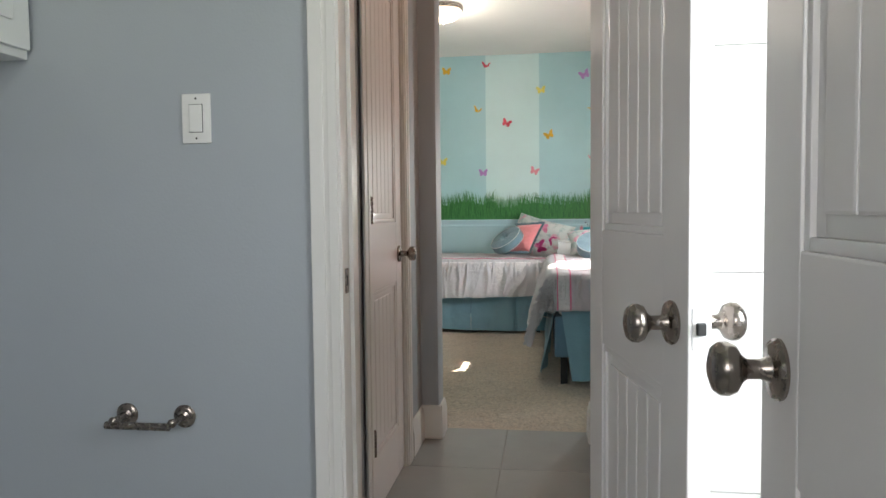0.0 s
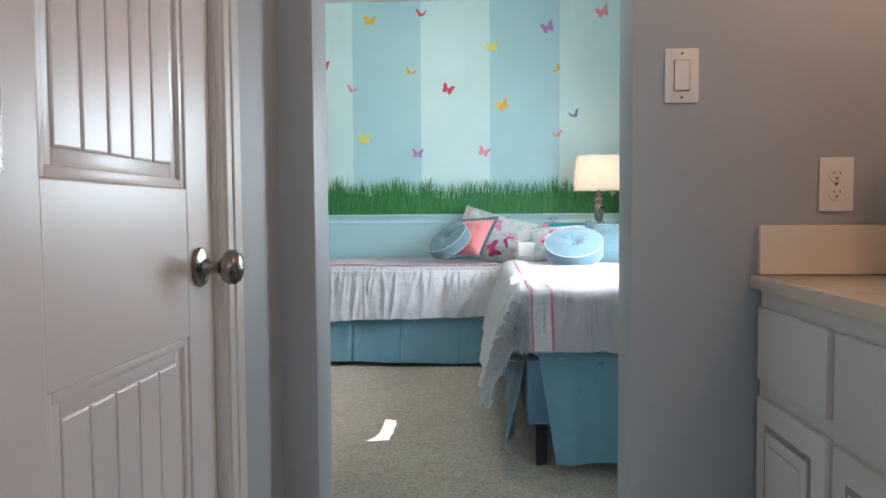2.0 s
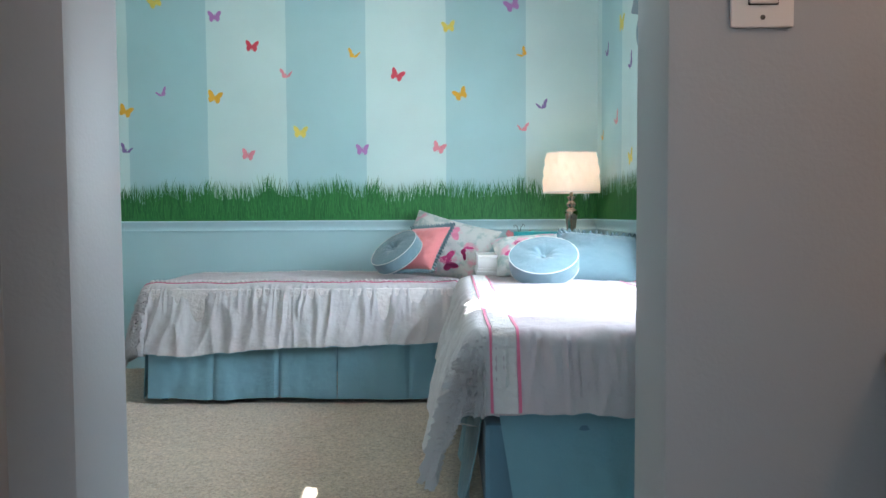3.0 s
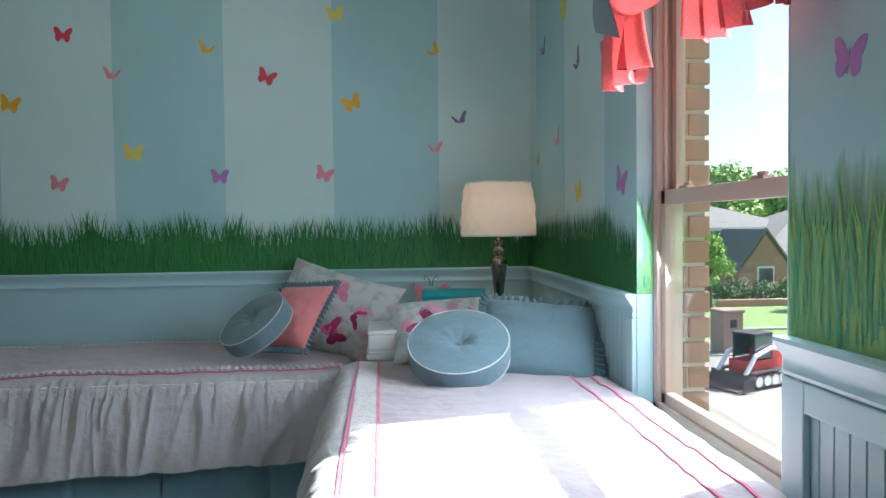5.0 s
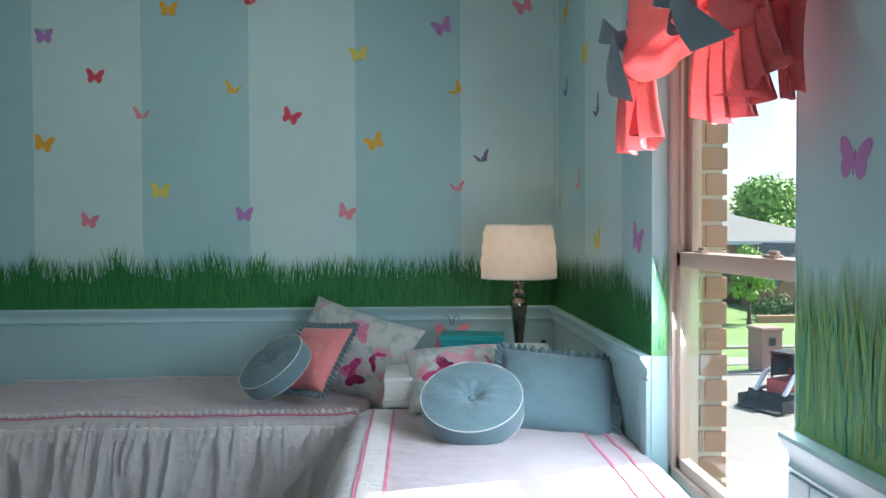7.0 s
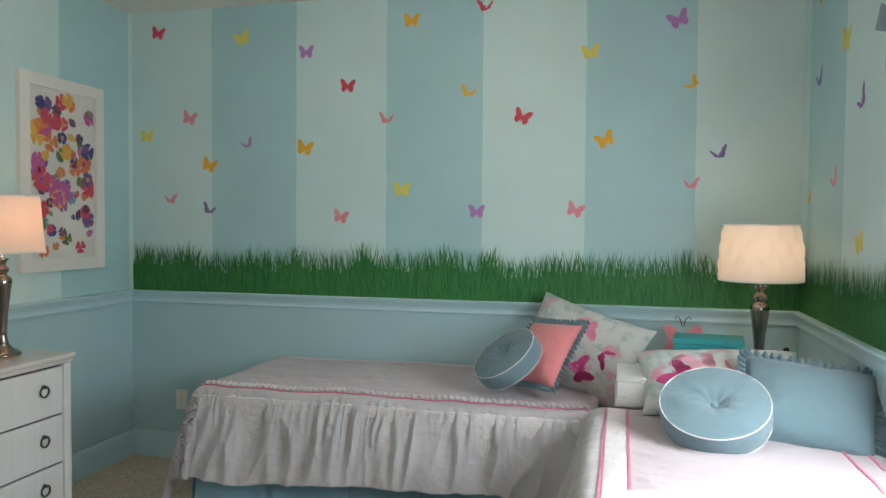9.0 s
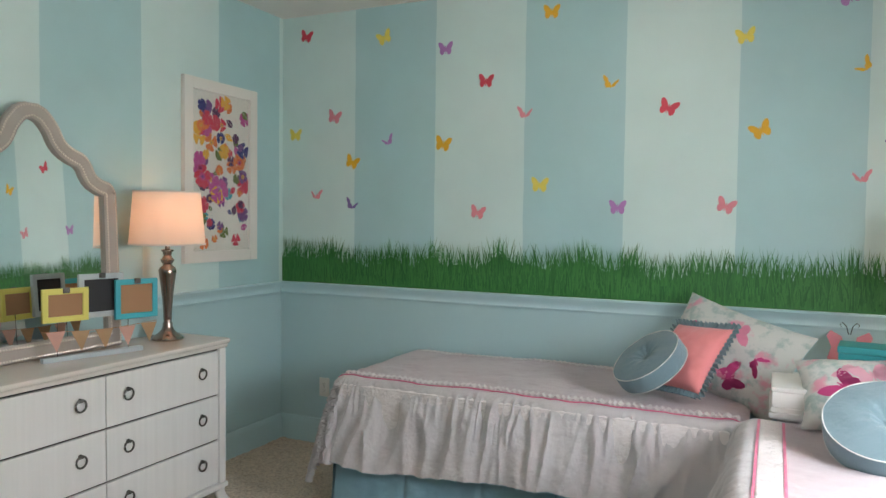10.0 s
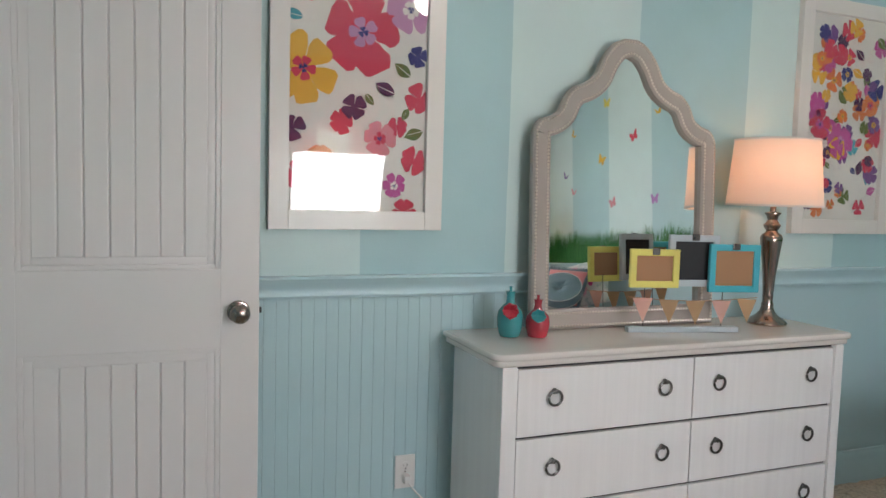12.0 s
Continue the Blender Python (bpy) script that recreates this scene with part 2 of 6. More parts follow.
def island_paint(name, lo, hi):
    """Brush-stroke paint whose tone differs from stroke to stroke."""
    m, n, l, b = material(name)
    g = n.new("ShaderNodeNewGeometry")
    r = n.new("ShaderNodeValToRGB")
    r.color_ramp.elements[0].color = (*lo, 1)
    r.color_ramp.elements[1].color = (*hi, 1)
    l.new(g.outputs["Random Per Island"], r.inputs[0])
    l.new(r.outputs[0], b.inputs["Base Color"])
    b.inputs["Roughness"].default_value = 0.6
    return m


M_blade = island_paint("painted_grass", (0.016, 0.12, 0.032), (0.055, 0.25, 0.06))
M_blade2 = island_paint("painted_grass_bright", (0.06, 0.30, 0.18), (0.28, 0.50, 0.16))
M_leaf = island_paint("tree_leaf", (0.16, 0.29, 0.05), (0.34, 0.50, 0.12))
M_leafd = island_paint("shrub_leaf", (0.03, 0.08, 0.025), (0.09, 0.18, 0.05))


def wash_material(name, c, z0, z1):
    """Thin green paint wash that thins out into the wall colour upwards, with brushy edges."""
    m, n, l, b = material(name)
    pos = coords(n)
    sep = n.new("ShaderNodeSeparateXYZ")
    l.new(pos, sep.inputs[0])
    mp = n.new("ShaderNodeMapping")
    mp.inputs["Scale"].default_value = (40, 40, 4)
    l.new(pos, mp.inputs[0])
    ad = n.new("ShaderNodeMath")
    ad.operation = 'MULTIPLY_ADD'
    l.new(noise_tex(n, l, 1.0, 4, 0.6, mp.outputs[0]), ad.inputs[0])
    ad.inputs[1].default_value = 0.16
    l.new(sep.outputs["Z"], ad.inputs[2])
    mr = n.new("ShaderNodeMapRange")
    mr.inputs[1].default_value, mr.inputs[2].default_value = z0 + 0.08, z1 + 0.08
    mr.inputs[3].default_value, mr.inputs[4].default_value = 0.92, 0.0
    l.new(ad.outputs[0], mr.inputs[0])
    l.new(ramp_mix(n, l, noise_tex(n, l, 6, 4, 0.6, pos), shade(c, 0.75), shade(c, 1.25)), b.inputs["Base Color"])
    b.inputs["Roughness"].default_value = 0.6
    tr = n.new("ShaderNodeBsdfTransparent")
    mx = n.new("ShaderNodeMixShader")
    l.new(mr.outputs[0], mx.inputs[0])
    l.new(tr.outputs[0], mx.inputs[1])
    l.new(b.outputs[0], mx.inputs[2])
    l.new(mx.outputs[0], n["Material Output"].inputs[0])
    return m


M_wash = wash_material("painted_grass_wash", (0.30, 0.52, 0.18), 1.12, 1.34)
M_body = paint("painted_grass_body", (0.03, 0.18, 0.042), 0.6, 60, 0.001, 0.3)


def glass_material():
    m, n, l, b = material("clear_glass")
    tr = n.new("ShaderNodeBsdfTransparent")
    gl = n.new("ShaderNodeBsdfGlossy")
    gl.inputs["Roughness"].default_value = 0.01
    lw = n.new("ShaderNodeLayerWeight")
    pw = n.new("ShaderNodeMath")
    pw.operation = 'POWER'
    l.new(lw.outputs["Facing"], pw.inputs[0])
    pw.inputs[1].default_value = 4.5
    fr = n.new("ShaderNodeMath")
    fr.operation = 'MULTIPLY_ADD'
    l.new(pw.outputs[0], fr.inputs[0])
    fr.inputs[1].default_value, fr.inputs[2].default_value = 0.6, 0.035
    mx = n.new("ShaderNodeMixShader")
    l.new(fr.outputs[0], mx.inputs[0])
    l.new(tr.outputs[0], mx.inputs[1])
    l.new(gl.outputs[0], mx.inputs[2])
    l.new(mx.outputs[0], n["Material Output"].inputs[0])
    return m


def mirror_material():
    m, n, l, b = material("mirror_silver")
    b.inputs["Base Color"].default_value = (0.86, 0.88, 0.86, 1)
    b.inputs["Metallic"].default_value = 1
    b.inputs["Roughness"].default_value = 0.015
    return m


def shade_material(name, c):
    """White lamp-shade cloth that lets the bulb's light through."""
    m, n, l, b = material(name)
    b.inputs["Base Color"].default_value = (*c, 1)
    b.inputs["Roughness"].default_value = 0.9
    bump(n, l, b, noise_tex(n, l, 700, 2), 0.3, 0.001)
    t = n.new("ShaderNodeBsdfTranslucent")
    t.inputs[0].default_value = (*c, 1)
    mx = n.new("ShaderNodeMixShader")
    mx.inputs[0].default_value = 0.5
    l.new(b.outputs[0], mx.inputs[1])
    l.new(t.outputs[0], mx.inputs[2])
    l.new(mx.outputs[0], n["Material Output"].inputs[0])
    return m


def glow_material(name, c, s):
    m, n, l, b = material(name)
    b.inputs["Base Color"].default_value = (*c, 1)
    b.inputs["Emission Color"].default_value = (*c, 1)
    b.inputs["Emission Strength"].default_value = s
    return m


def floral_fabric():
    """Pale print cotton with watery pink blooms and grey-green leaves."""
    m, n, l, b = material("floral_cotton")
    f1 = noise_tex(n, l, 11, 3, 0.5)
    f2 = noise_tex(n, l, 17, 4, 0.6)
    r1 = n.new("ShaderNodeValToRGB")
    r1.color_ramp.elements[0].position, r1.color_ramp.elements[1].position = 0.58, 0.68
    r1.color_ramp.elements[0].color, r1.color_ramp.elements[1].color = (0, 0, 0, 1), (1, 1, 1, 1)
    l.new(f1, r1.inputs[0])
    r2 = n.new("ShaderNodeValToRGB")
    r2.color_ramp.elements[0].position, r2.color_ramp.elements[1].position = 0.5, 0.62
    r2.color_ramp.elements[0].color, r2.color_ramp.elements[1].color = (0, 0, 0, 1), (1, 1, 1, 1)
    l.new(f2, r2.inputs[0])
    base = ramp_mix(n, l, r2.outputs[0], (0.56, 0.58, 0.56), (0.36, 0.45, 0.44))
    l.new(ramp_mix(n, l, r1.outputs[0], base, (0.66, 0.32, 0.40)), b.inputs["Base Color"])
    b.inputs["Roughness"].default_value = 0.9
    bump(n, l, b, noise_tex(n, l, 800, 2), 0.3, 0.001)
    return m


M_glass, M_mirror = glass_material(), mirror_material()
M_shade = shade_material("lamp_shade_cloth", (0.82, 0.76, 0.70))
M_floral = floral_fabric()
M_dome = glow_material("dome_glass", (1.0, 0.85, 0.66), 0.45)

# ---- mesh helpers ----


def box(bm, x0, x1, y0, y1, z0, z1, bevel=0.0):
    """Adds a box between the given planes, with its edges rounded by bevel."""
    sub = bmesh.new()
    bmesh.ops.create_cube(sub, size=1.0)
    for v in sub.verts:
        v.co = Vector(((v.co.x + 0.5) * (x1 - x0) + x0, (v.co.y + 0.5) * (y1 - y0) + y0, (v.co.z + 0.5) * (z1 - z0) + z0))
    if bevel:
        bmesh.ops.bevel(sub, geom=sub.edges[:], offset=bevel, segments=2, affect='EDGES', profile=0.6)
    merge(bm, sub)
    return bm


def merge(bm, sub, m=None):
    if m is not None:
        bmesh.ops.transform(sub, matrix=m, verts=sub.verts)
    data = bpy.data.meshes.new("tmp")
    sub.to_mesh(data)
    sub.free()
    bm.from_mesh(data)
    bpy.data.meshes.remove(data)


def boxes(*rows, bevel=0.0):
    bm = bmesh.new()
    for r in rows:
        box(bm, *r, bevel=bevel)
    return bm


def lathe(profile, steps=40, close=True, waves=None):
    """Turns a list of (radius, height) round the z axis."""
    bm = bmesh.new()
    rings = []
    for k, (r, z) in enumerate(profile):
        ring = []
        for i in range(steps):
            a = 2 * math.pi * i / steps
            rr = r + (waves(a, k / max(1, len(profile) - 1)) if waves else 0)
            ring.append(bm.verts.new((rr * math.cos(a), rr * math.sin(a), z)))
        rings.append(ring)
    for a, b in zip(rings, rings[1:]):
        for i in range(steps):
            bm.faces.new((a[i], a[(i + 1) % steps], b[(i + 1) % steps], b[i]))
    if close:
        bm.faces.new(rings[0][::-1])
        bm.faces.new(rings[-1])
    return bm


def surface(nu, nv, f, thickness=0.0, closed_u=False):
    """A sheet of nu x nv quads through f(u, v), u and v from 0 to 1; given a thickness it becomes a solid."""
    bm = bmesh.new()
    g = [[bm.verts.new(f(i / nu, j / nv)) for j in range(nv + 1)] for i in range(nu if closed_u else nu + 1)]
    n = len(g)
    for i in range(nu):
        for j in range(nv):
            bm.faces.new((g[i][j], g[(i + 1) % n][j], g[(i + 1) % n][j + 1], g[i][j + 1]))
    if thickness:
        bm.normal_update()
        bmesh.ops.solidify(bm, geom=bm.faces[:], thickness=thickness)
    return bm


def tube(points, radius, steps=8):
    """A round cord along points."""
    bm = bmesh.new()
    pts = [Vector(p) for p in points]
    rings = []
    for i, p in enumerate(pts):
        d = (pts[min(i + 1, len(pts) - 1)] - pts[max(i - 1, 0)]).normalized()
        side = d.cross(Vector((0, 0, 1)))
        if side.length < 0.05:
            side = d.cross(Vector((1, 0, 0)))
        side.normalize()
        up = side.cross(d)
        rings.append([bm.verts.new(p + radius * (math.cos(2 * math.pi * k / steps) * side + math.sin(2 * math.pi * k / steps) * up)) for k in range(steps)])
    for a, b in zip(rings, rings[1:]):
        for k in range(steps):
            bm.faces.new((a[k], a[(k + 1) % steps], b[(k + 1) % steps], b[k]))
    bm.faces.new(rings[0][::-1])
    bm.faces.new(rings[-1])
    return bm


def flat(outline, h=0.0012):
    """A thin solid cut to an outline in the xy plane, h thick upwards."""
    bm = bmesh.new()
    vs = [bm.verts.new((x, y, h)) for x, y in outline]
    f = bm.faces.new(vs)
    r = bmesh.ops.extrude_face_region(bm, geom=[f])
    for v in r["geom"]:
        if isinstance(v, bmesh.types.BMVert):
            v.co.z = 0
    bmesh.ops.triangulate(bm, faces=[q for q in bm.faces if len(q.verts) > 4])
    bmesh.ops.recalc_face_normals(bm, faces=bm.faces[:])
    return bm


def mesh_of(name, bm, mat, smooth=False):
    bmesh.ops.recalc_face_normals(bm, faces=bm.faces[:])
    data = bpy.data.meshes.new(name)
    bm.to_mesh(data)
    bm.free()
    data.materials.append(mat)
    if smooth:
        data.shade_smooth()
        data.set_sharp_from_angle(angle=radians(40))
    return data


def part(name, bm, mat, parent=None, label="", smooth=False, m=None):
    ob = new(name, mesh_of(name, bm, mat, smooth))
    if parent is not None:
        ob.parent = parent
    if m is not None:
        ob.matrix_basis = m
    return tagged(ob, label)


def piece(name, data, parent, m):
    ob = new(name, data)
    ob.parent = parent
    ob.matrix_basis = m
    return ob


def thing(name, label, category, m=None, group="", kind=""):
    ob = new(name)
    ob.empty_display_size = 0.05
    if m is not None:
        ob.matrix_basis = m
    return tagged(ob, label, category, group, kind)


def structure(name, bm, mat, label, category, smooth=False):
    return tagged(part(name, bm, mat, smooth=smooth), label, category, kind="structure")


# ---- the plan ----
XL, XR, YN, YB = -3.24, 0.486, 4.97, 8.85      # bedroom
ZC, RAIL, FB = 2.68, 1.015, 0.03               # ceiling, top of the chair rail, bathroom floor
WY0, WY1, WZ0, WZ1 = 6.476, 7.307, 0.65, 2.28  # window opening
OX0, OX1 = -0.975, -0.262                      # opening into the bedroom
HX = -1.06                                     # hall wall with the closet door
CY0, CY1 = 3.83, 4.42                        # closet door
PY0, PY1 = 3.147, 3.27                         # partition of the toilet room
PX0, PX1 = -0.945, -0.312                      # its doorway
SX0, SX1, SY = -1.95, -0.16, 1.50              # doorway behind the camera, widened unseen so the entry fill gets through

# bedroom floor: a deep-pile sheet with real unevenness


def carpet_height(u, v):
    x, y = XL + u * (XR - XL), 4.985 + v * (YB - 4.985)
    return Vector((x, y, 0.004 + 0.006 * noise.noise((x * 9, y * 9, 0)) + 0.006 * noise.noise((x * 38, y * 38, 3))))


structure("floor", surface(250, 250, carpet_height), M_carpet, "beige deep-pile carpet over the bedroom floor", "carpet", True)
structure("floor_slab", boxes((XL - 0.15, 0.63, 4.985, 9.0, -0.3, -0.012)), M_grout, "grey slab under the carpet", "floor")
tile_floor = structure("floor_bath", boxes((-2.2, 0.75, 0.0, 4.985, -0.3, FB - 0.004)), M_grout, "grey grout bed of the tiled bathroom floor", "floor")

# ceilings
structure("ceiling", boxes((XL - 0.15, 0.63, YN, 9.0, ZC, ZC + 0.15)), M_ceil, "textured off-white bedroom ceiling", "ceiling")
structure("ceiling_bath", boxes((-2.2, 0.75, -0.1, YN, ZC, ZC + 0.15)), M_ceil, "textured off-white bathroom ceiling", "ceiling")

# bedroom walls
structure("wall_back", boxes((XL - 0.15, 0.63, YB, YB + 0.15, RAIL - 0.06, ZC)), M_back, "back wall painted in broad pale and aqua stripes", "wall")
structure("wall_back_lower", boxes((XL - 0.15, 0.63, YB, YB + 0.15, -0.1, RAIL - 0.06)), M_wains, "aqua painted lower back wall", "wall")
structure("wall_left", boxes((XL - 0.15, XL, 4.82, YB, RAIL - 0.06, ZC)), M_left, "side wall painted in broad pale and aqua stripes", "wall")
wain_l = structure("wall_left_lower", boxes((XL - 0.15, XL - 0.008, 4.82, YB, -0.1, RAIL - 0.06)), M_wains, "aqua beadboard wainscot under the chair rail", "wall")
structure("wall_right", boxes((XR, 0.62, WY1, YB, RAIL - 0.06, ZC), (XR, 0.62, 4.82, WY0, RAIL - 0.06, ZC), (XR, 0.62, WY0, WY1, WZ1, ZC)),
          M_right, "window wall painted in pale and aqua stripes", "wall")
wain_r = structure("wall_right_lower", boxes((XR + 0.008, 0.62, WY1, YB, -0.1, RAIL - 0.06), (XR + 0.008, 0.62, 4.82, WY0, -0.1, RAIL - 0.06),
                                             (XR + 0.008, 0.62, WY0, WY1, -0.1, WZ0 - 0.03)), M_wains, "aqua beadboard wainscot beneath the window", "wall")
structure("wall_near", boxes((XL, OX0 - 0.06, 4.823, YN, -0.1, ZC), (OX1 + 0.02, XR, 4.823, YN, -0.1, ZC), (OX0 - 0.06, OX1 + 0.02, 4.823, YN, 2.45, ZC)),
          M_wains, "aqua painted bedroom wall beside the opening", "wall")
# bathroom face of the same wall, with soft bullnose corners at the opening


def end_wall():
    bm = bmesh.new()
    for x0, x1 in ((HX - 0.2, OX0), (OX1, 0.62)):
        box(bm, x0, x1, 4.818, YN - 0.004, -0.1, ZC, 0.018)
    box(bm, OX0 - 0.02, OX1 + 0.02, 4.82, YN - 0.005, 2.42, ZC)
    return bm


structure("wall_end", end_wall(), M_bath, "grey-blue bathroom wall with rounded corners at the opening", "wall", True)
structure("wall_hall", boxes((HX - 0.15, HX, PY1, CY0 - 0.02, -0.1, ZC), (HX - 0.15, HX, CY1 + 0.02, 4.82, -0.1, ZC), (HX - 0.15, HX, CY0 - 0.02, CY1 + 0.02, 2.07, ZC)),
          M_bath, "grey-blue bathroom wall round the closet door", "wall")
structure("wall_closet", boxes((HX - 0.8, HX - 0.16, CY0 - 0.2, CY1 + 0.2, -0.1, ZC)), M_bath, "plain closet block behind the door", "wall")
structure("wall_partition", boxes((-2.2, PX0 - 0.02, PY0, PY1, -0.1, ZC), (PX1 + 0.02, 0.62, PY0, PY1, -0.1, ZC), (PX0 - 0.02, PX1 + 0.02, PY0, PY1, 2.07, ZC)),
          M_bath, "grey-blue partition wall of the toilet room", "wall")
structure("wall_vanity", boxes((0.62, 0.75, 2.4, 4.82, -0.1, ZC), (0.62, 0.75, -0.1, 1.6, -0.1, ZC), (0.62, 0.75, 1.6, 2.4, -0.1, 1.1), (0.62, 0.75, 1.6, 2.4, 2.1, ZC)), M_bath, "grey-blue wall behind the vanity", "wall")
structure("wall_behind", boxes((-2.2, SX0, SY - 0.12, SY, -0.1, ZC), (SX1, 0.62, SY - 0.12, SY, -0.1, ZC), (SX0, SX1, SY - 0.12, SY, 2.07, ZC)),
          M_bath, "grey-blue wall with the doorway entered, widened for the fill light", "wall")
structure("wall_toilet_side", boxes((-2.2, -2.06, SY, PY0, -0.1, ZC)), M_bath, "grey-blue outer wall of the toilet room", "wall")
# out of view; its opening is made up to hold the entry fill
structure("wall_entry", boxes((-2.2, -1.46, -0.15, 0.0, -0.1, ZC), (-0.44, 0.62, -0.15, 0.0, -0.1, ZC), (-1.46, -0.44, -0.15, 0.0, -0.1, 1.24), (-1.46, -0.44, -0.15, 0.0, 2.16, ZC), (-2.2, -2.06, 0.0, SY - 0.12, -0.1, ZC)), M_bath, "unseen wall closing the entry side, cut open for the fill light", "wall")

# chair rail, baseboards


def moulding(profile, a, b):
    """Sweeps a (out, z) profile from a to b; out points to the left of that line."""
    bm = bmesh.new()
    a, b = Vector((*a, 0)), Vector((*b, 0))
    d = (b - a).normalized()
    n = Vector((-d.y, d.x, 0))
    ra = [bm.verts.new(a + n * o + Vector((0, 0, z))) for o, z in profile]
    rb = [bm.verts.new(b + n * o + Vector((0, 0, z))) for o, z in profile]
    k = len(profile)
    for i in range(k):
        bm.faces.new((ra[i], ra[(i + 1) % k], rb[(i + 1) % k], rb[i]))
    bm.faces.new(ra)
    bm.faces.new(rb[::-1])
    return bm


R = RAIL
RAIL_PROFILE = [(0.001, R - 0.075), (0.012, R - 0.075), (0.016, R - 0.066), (0.012, R - 0.056), (0.014, R - 0.04), (0.024, R - 0.027), (0.03, R - 0.016),
                (0.036, R - 0.008), (0.034, R), (0.001, R)]
BASE_PROFILE = [(0.001, -0.02), (0.017, -0.02), (0.017, 0.105), (0.013, 0.118), (0.014, 0.128), (0.009, 0.14), (0.007, 0.155), (0.001, 0.158)]
BATH_BASE = [(o, z + FB) for o, z in BASE_PROFILE]
for nm, a, b in (("back", (XR, YB), (XL, YB)), ("left", (XL, YB - 0.036), (XL, 5.0)), ("right_far", (XR, WY1 + 0.002), (XR, YB - 0.036)), ("right_near", (XR, 5.0), (XR, WY0 - 0.002))):
    structure("trim_rail_" + nm, moulding(RAIL_PROFILE, a, b), M_trimteal, "glossy aqua moulded chair rail on the wall", "chair rail", True)
for nm, a, b in (("back", (XR, YB), (XL, YB)), ("left", (XL, YB - 0.017), (XL, 5.0)), ("right", (XR, 5.0), (XR, YB - 0.017)), ("near", (XL, YN), (OX0 - 0.05, YN))):
    structure("baseboard_" + nm, moulding(BASE_PROFILE, a, b), M_trimteal, "aqua painted moulded baseboard", "baseboard", True)
for nm, a, b in (("end_left", (OX0 + 0.015, 4.818), (HX, 4.818)), ("end_right", (0.03, 4.818), (OX1 - 0.015, 4.818)), ("jamb_left", (OX0, YN), (OX0, 4.803)), ("jamb_right", (OX1, 4.803), (OX1, YN)),
                 ("hall", (HX, 4.80), (HX, CY1 + 0.115)), ("hall_near", (HX, CY0 - 0.115), (HX, PY1)), ("toilet", (PX0 - 0.09, PY0), (-2.06, PY0))):
    structure("baseboard_" + nm, moulding(BATH_BASE, a, b), M_white, "white moulded bathroom baseboard", "baseboard", True)
# plain painted window surround: returns, stool
structure("window_return", boxes((XR - 0.001, 0.535, WY1 - 0.003, WY1 + 0.001, WZ0, WZ1), (XR - 0.001, 0.535, WY0 - 0.001, WY0 + 0.003, WZ0, WZ1)), M_trimteal, "pale aqua plaster window return", "window trim")
structure("window_stool", boxes((XR - 0.012, 0.535, WY0 + 0.004, WY1 - 0.004, WZ0 - 0.028, WZ0), bevel=0.006), M_trimteal, "aqua painted window stool board", "window trim")

# door casings


def casing(name, axis, at, out, lo, hi, top, z0, w=0.075):
    """Moulded casing round a doorway; axis 0: the wall runs along x, 1: along y; out: side it stands on."""
    bm = bmesh.new()
    steps = ((0.0, 1.0, 0.012), (0.10, 0.42, 0.017), (0.55, 1.0, 0.017))
    for a, b, d in steps:
        for s, e in ((lo, -1), (hi, 1)):
            u0, u1 = sorted((s + e * a * w, s + e * b * w))
            p, q = sorted((at, at + out * d))
            box(bm, *((u0, u1, p, q) if axis == 0 else (p, q, u0, u1)), z0, top + a * w, 0.003)
        p, q = sorted((at, at + out * d))
        u0, u1 = lo - b * w, hi + b * w
        box(bm, *((u0, u1, p, q) if axis == 0 else (p, q, u0, u1)), top + a * w, top + b * w, 0.003)
    return structure(name, bm, M_white, "white moulded door casing", "door casing")


casing("trim_closet", 1, HX, 1, CY0 - 0.008, CY1 + 0.008, 2.06, FB, 0.085)
casing("trim_toilet", 0, PY0, -1, PX0, PX1, 2.06, FB)
casing("trim_toilet_hall", 0, PY1, 1, PX0, PX1, 2.06, FB)
structure("trim_toilet_jamb", boxes((PX0 - 0.02, PX0, PY0 - 0.002, PY1 + 0.002, FB, 2.06), (PX1, PX1 + 0.02, PY0 - 0.002, PY1 + 0.002, FB, 2.06), (PX0 - 0.02, PX1 + 0.02, PY0 - 0.002, PY1 + 0.002, 2.06, 2.075),
                                    (PX0, PX0 + 0.011, PY0 + 0.045, PY0 + 0.08, FB, 2.06), bevel=0.002), M_white, "white wooden door jamb with a stop", "door jamb")
structure("trim_closet_jamb", boxes((HX - 0.12, HX + 0.002, CY0 - 0.02, CY0 - 0.004, FB, 2.06), (HX - 0.12, HX + 0.002, CY1 + 0.004, CY1 + 0.02, FB, 2.06), (HX - 0.12, HX + 0.002, CY0 - 0.02, CY1 + 0.02, 2.055, 2.07)),
          M_white, "white wooden closet jamb", "door jamb")

# ---- doors and hardware ----


def knob_part(parent, m):
    """Round knob on a rosette, its axis along -y."""
    turn = m @ pose(0, 0, 0, 90)
    k = part("door_knob", lathe([(0.002, 0), (0.033, 0.0), (0.034, 0.004), (0.031, 0.008), (0.015, 0.011), (0.011, 0.02), (0.011, 0.034), (0.016, 0.04), (0.026, 0.046), (0.0295, 0.054),
                                 (0.029, 0.062), (0.024, 0.069), (0.012, 0.073), (0.002, 0.074)], 32), M_nickel, parent, "brushed nickel knob", True, turn)
    return k


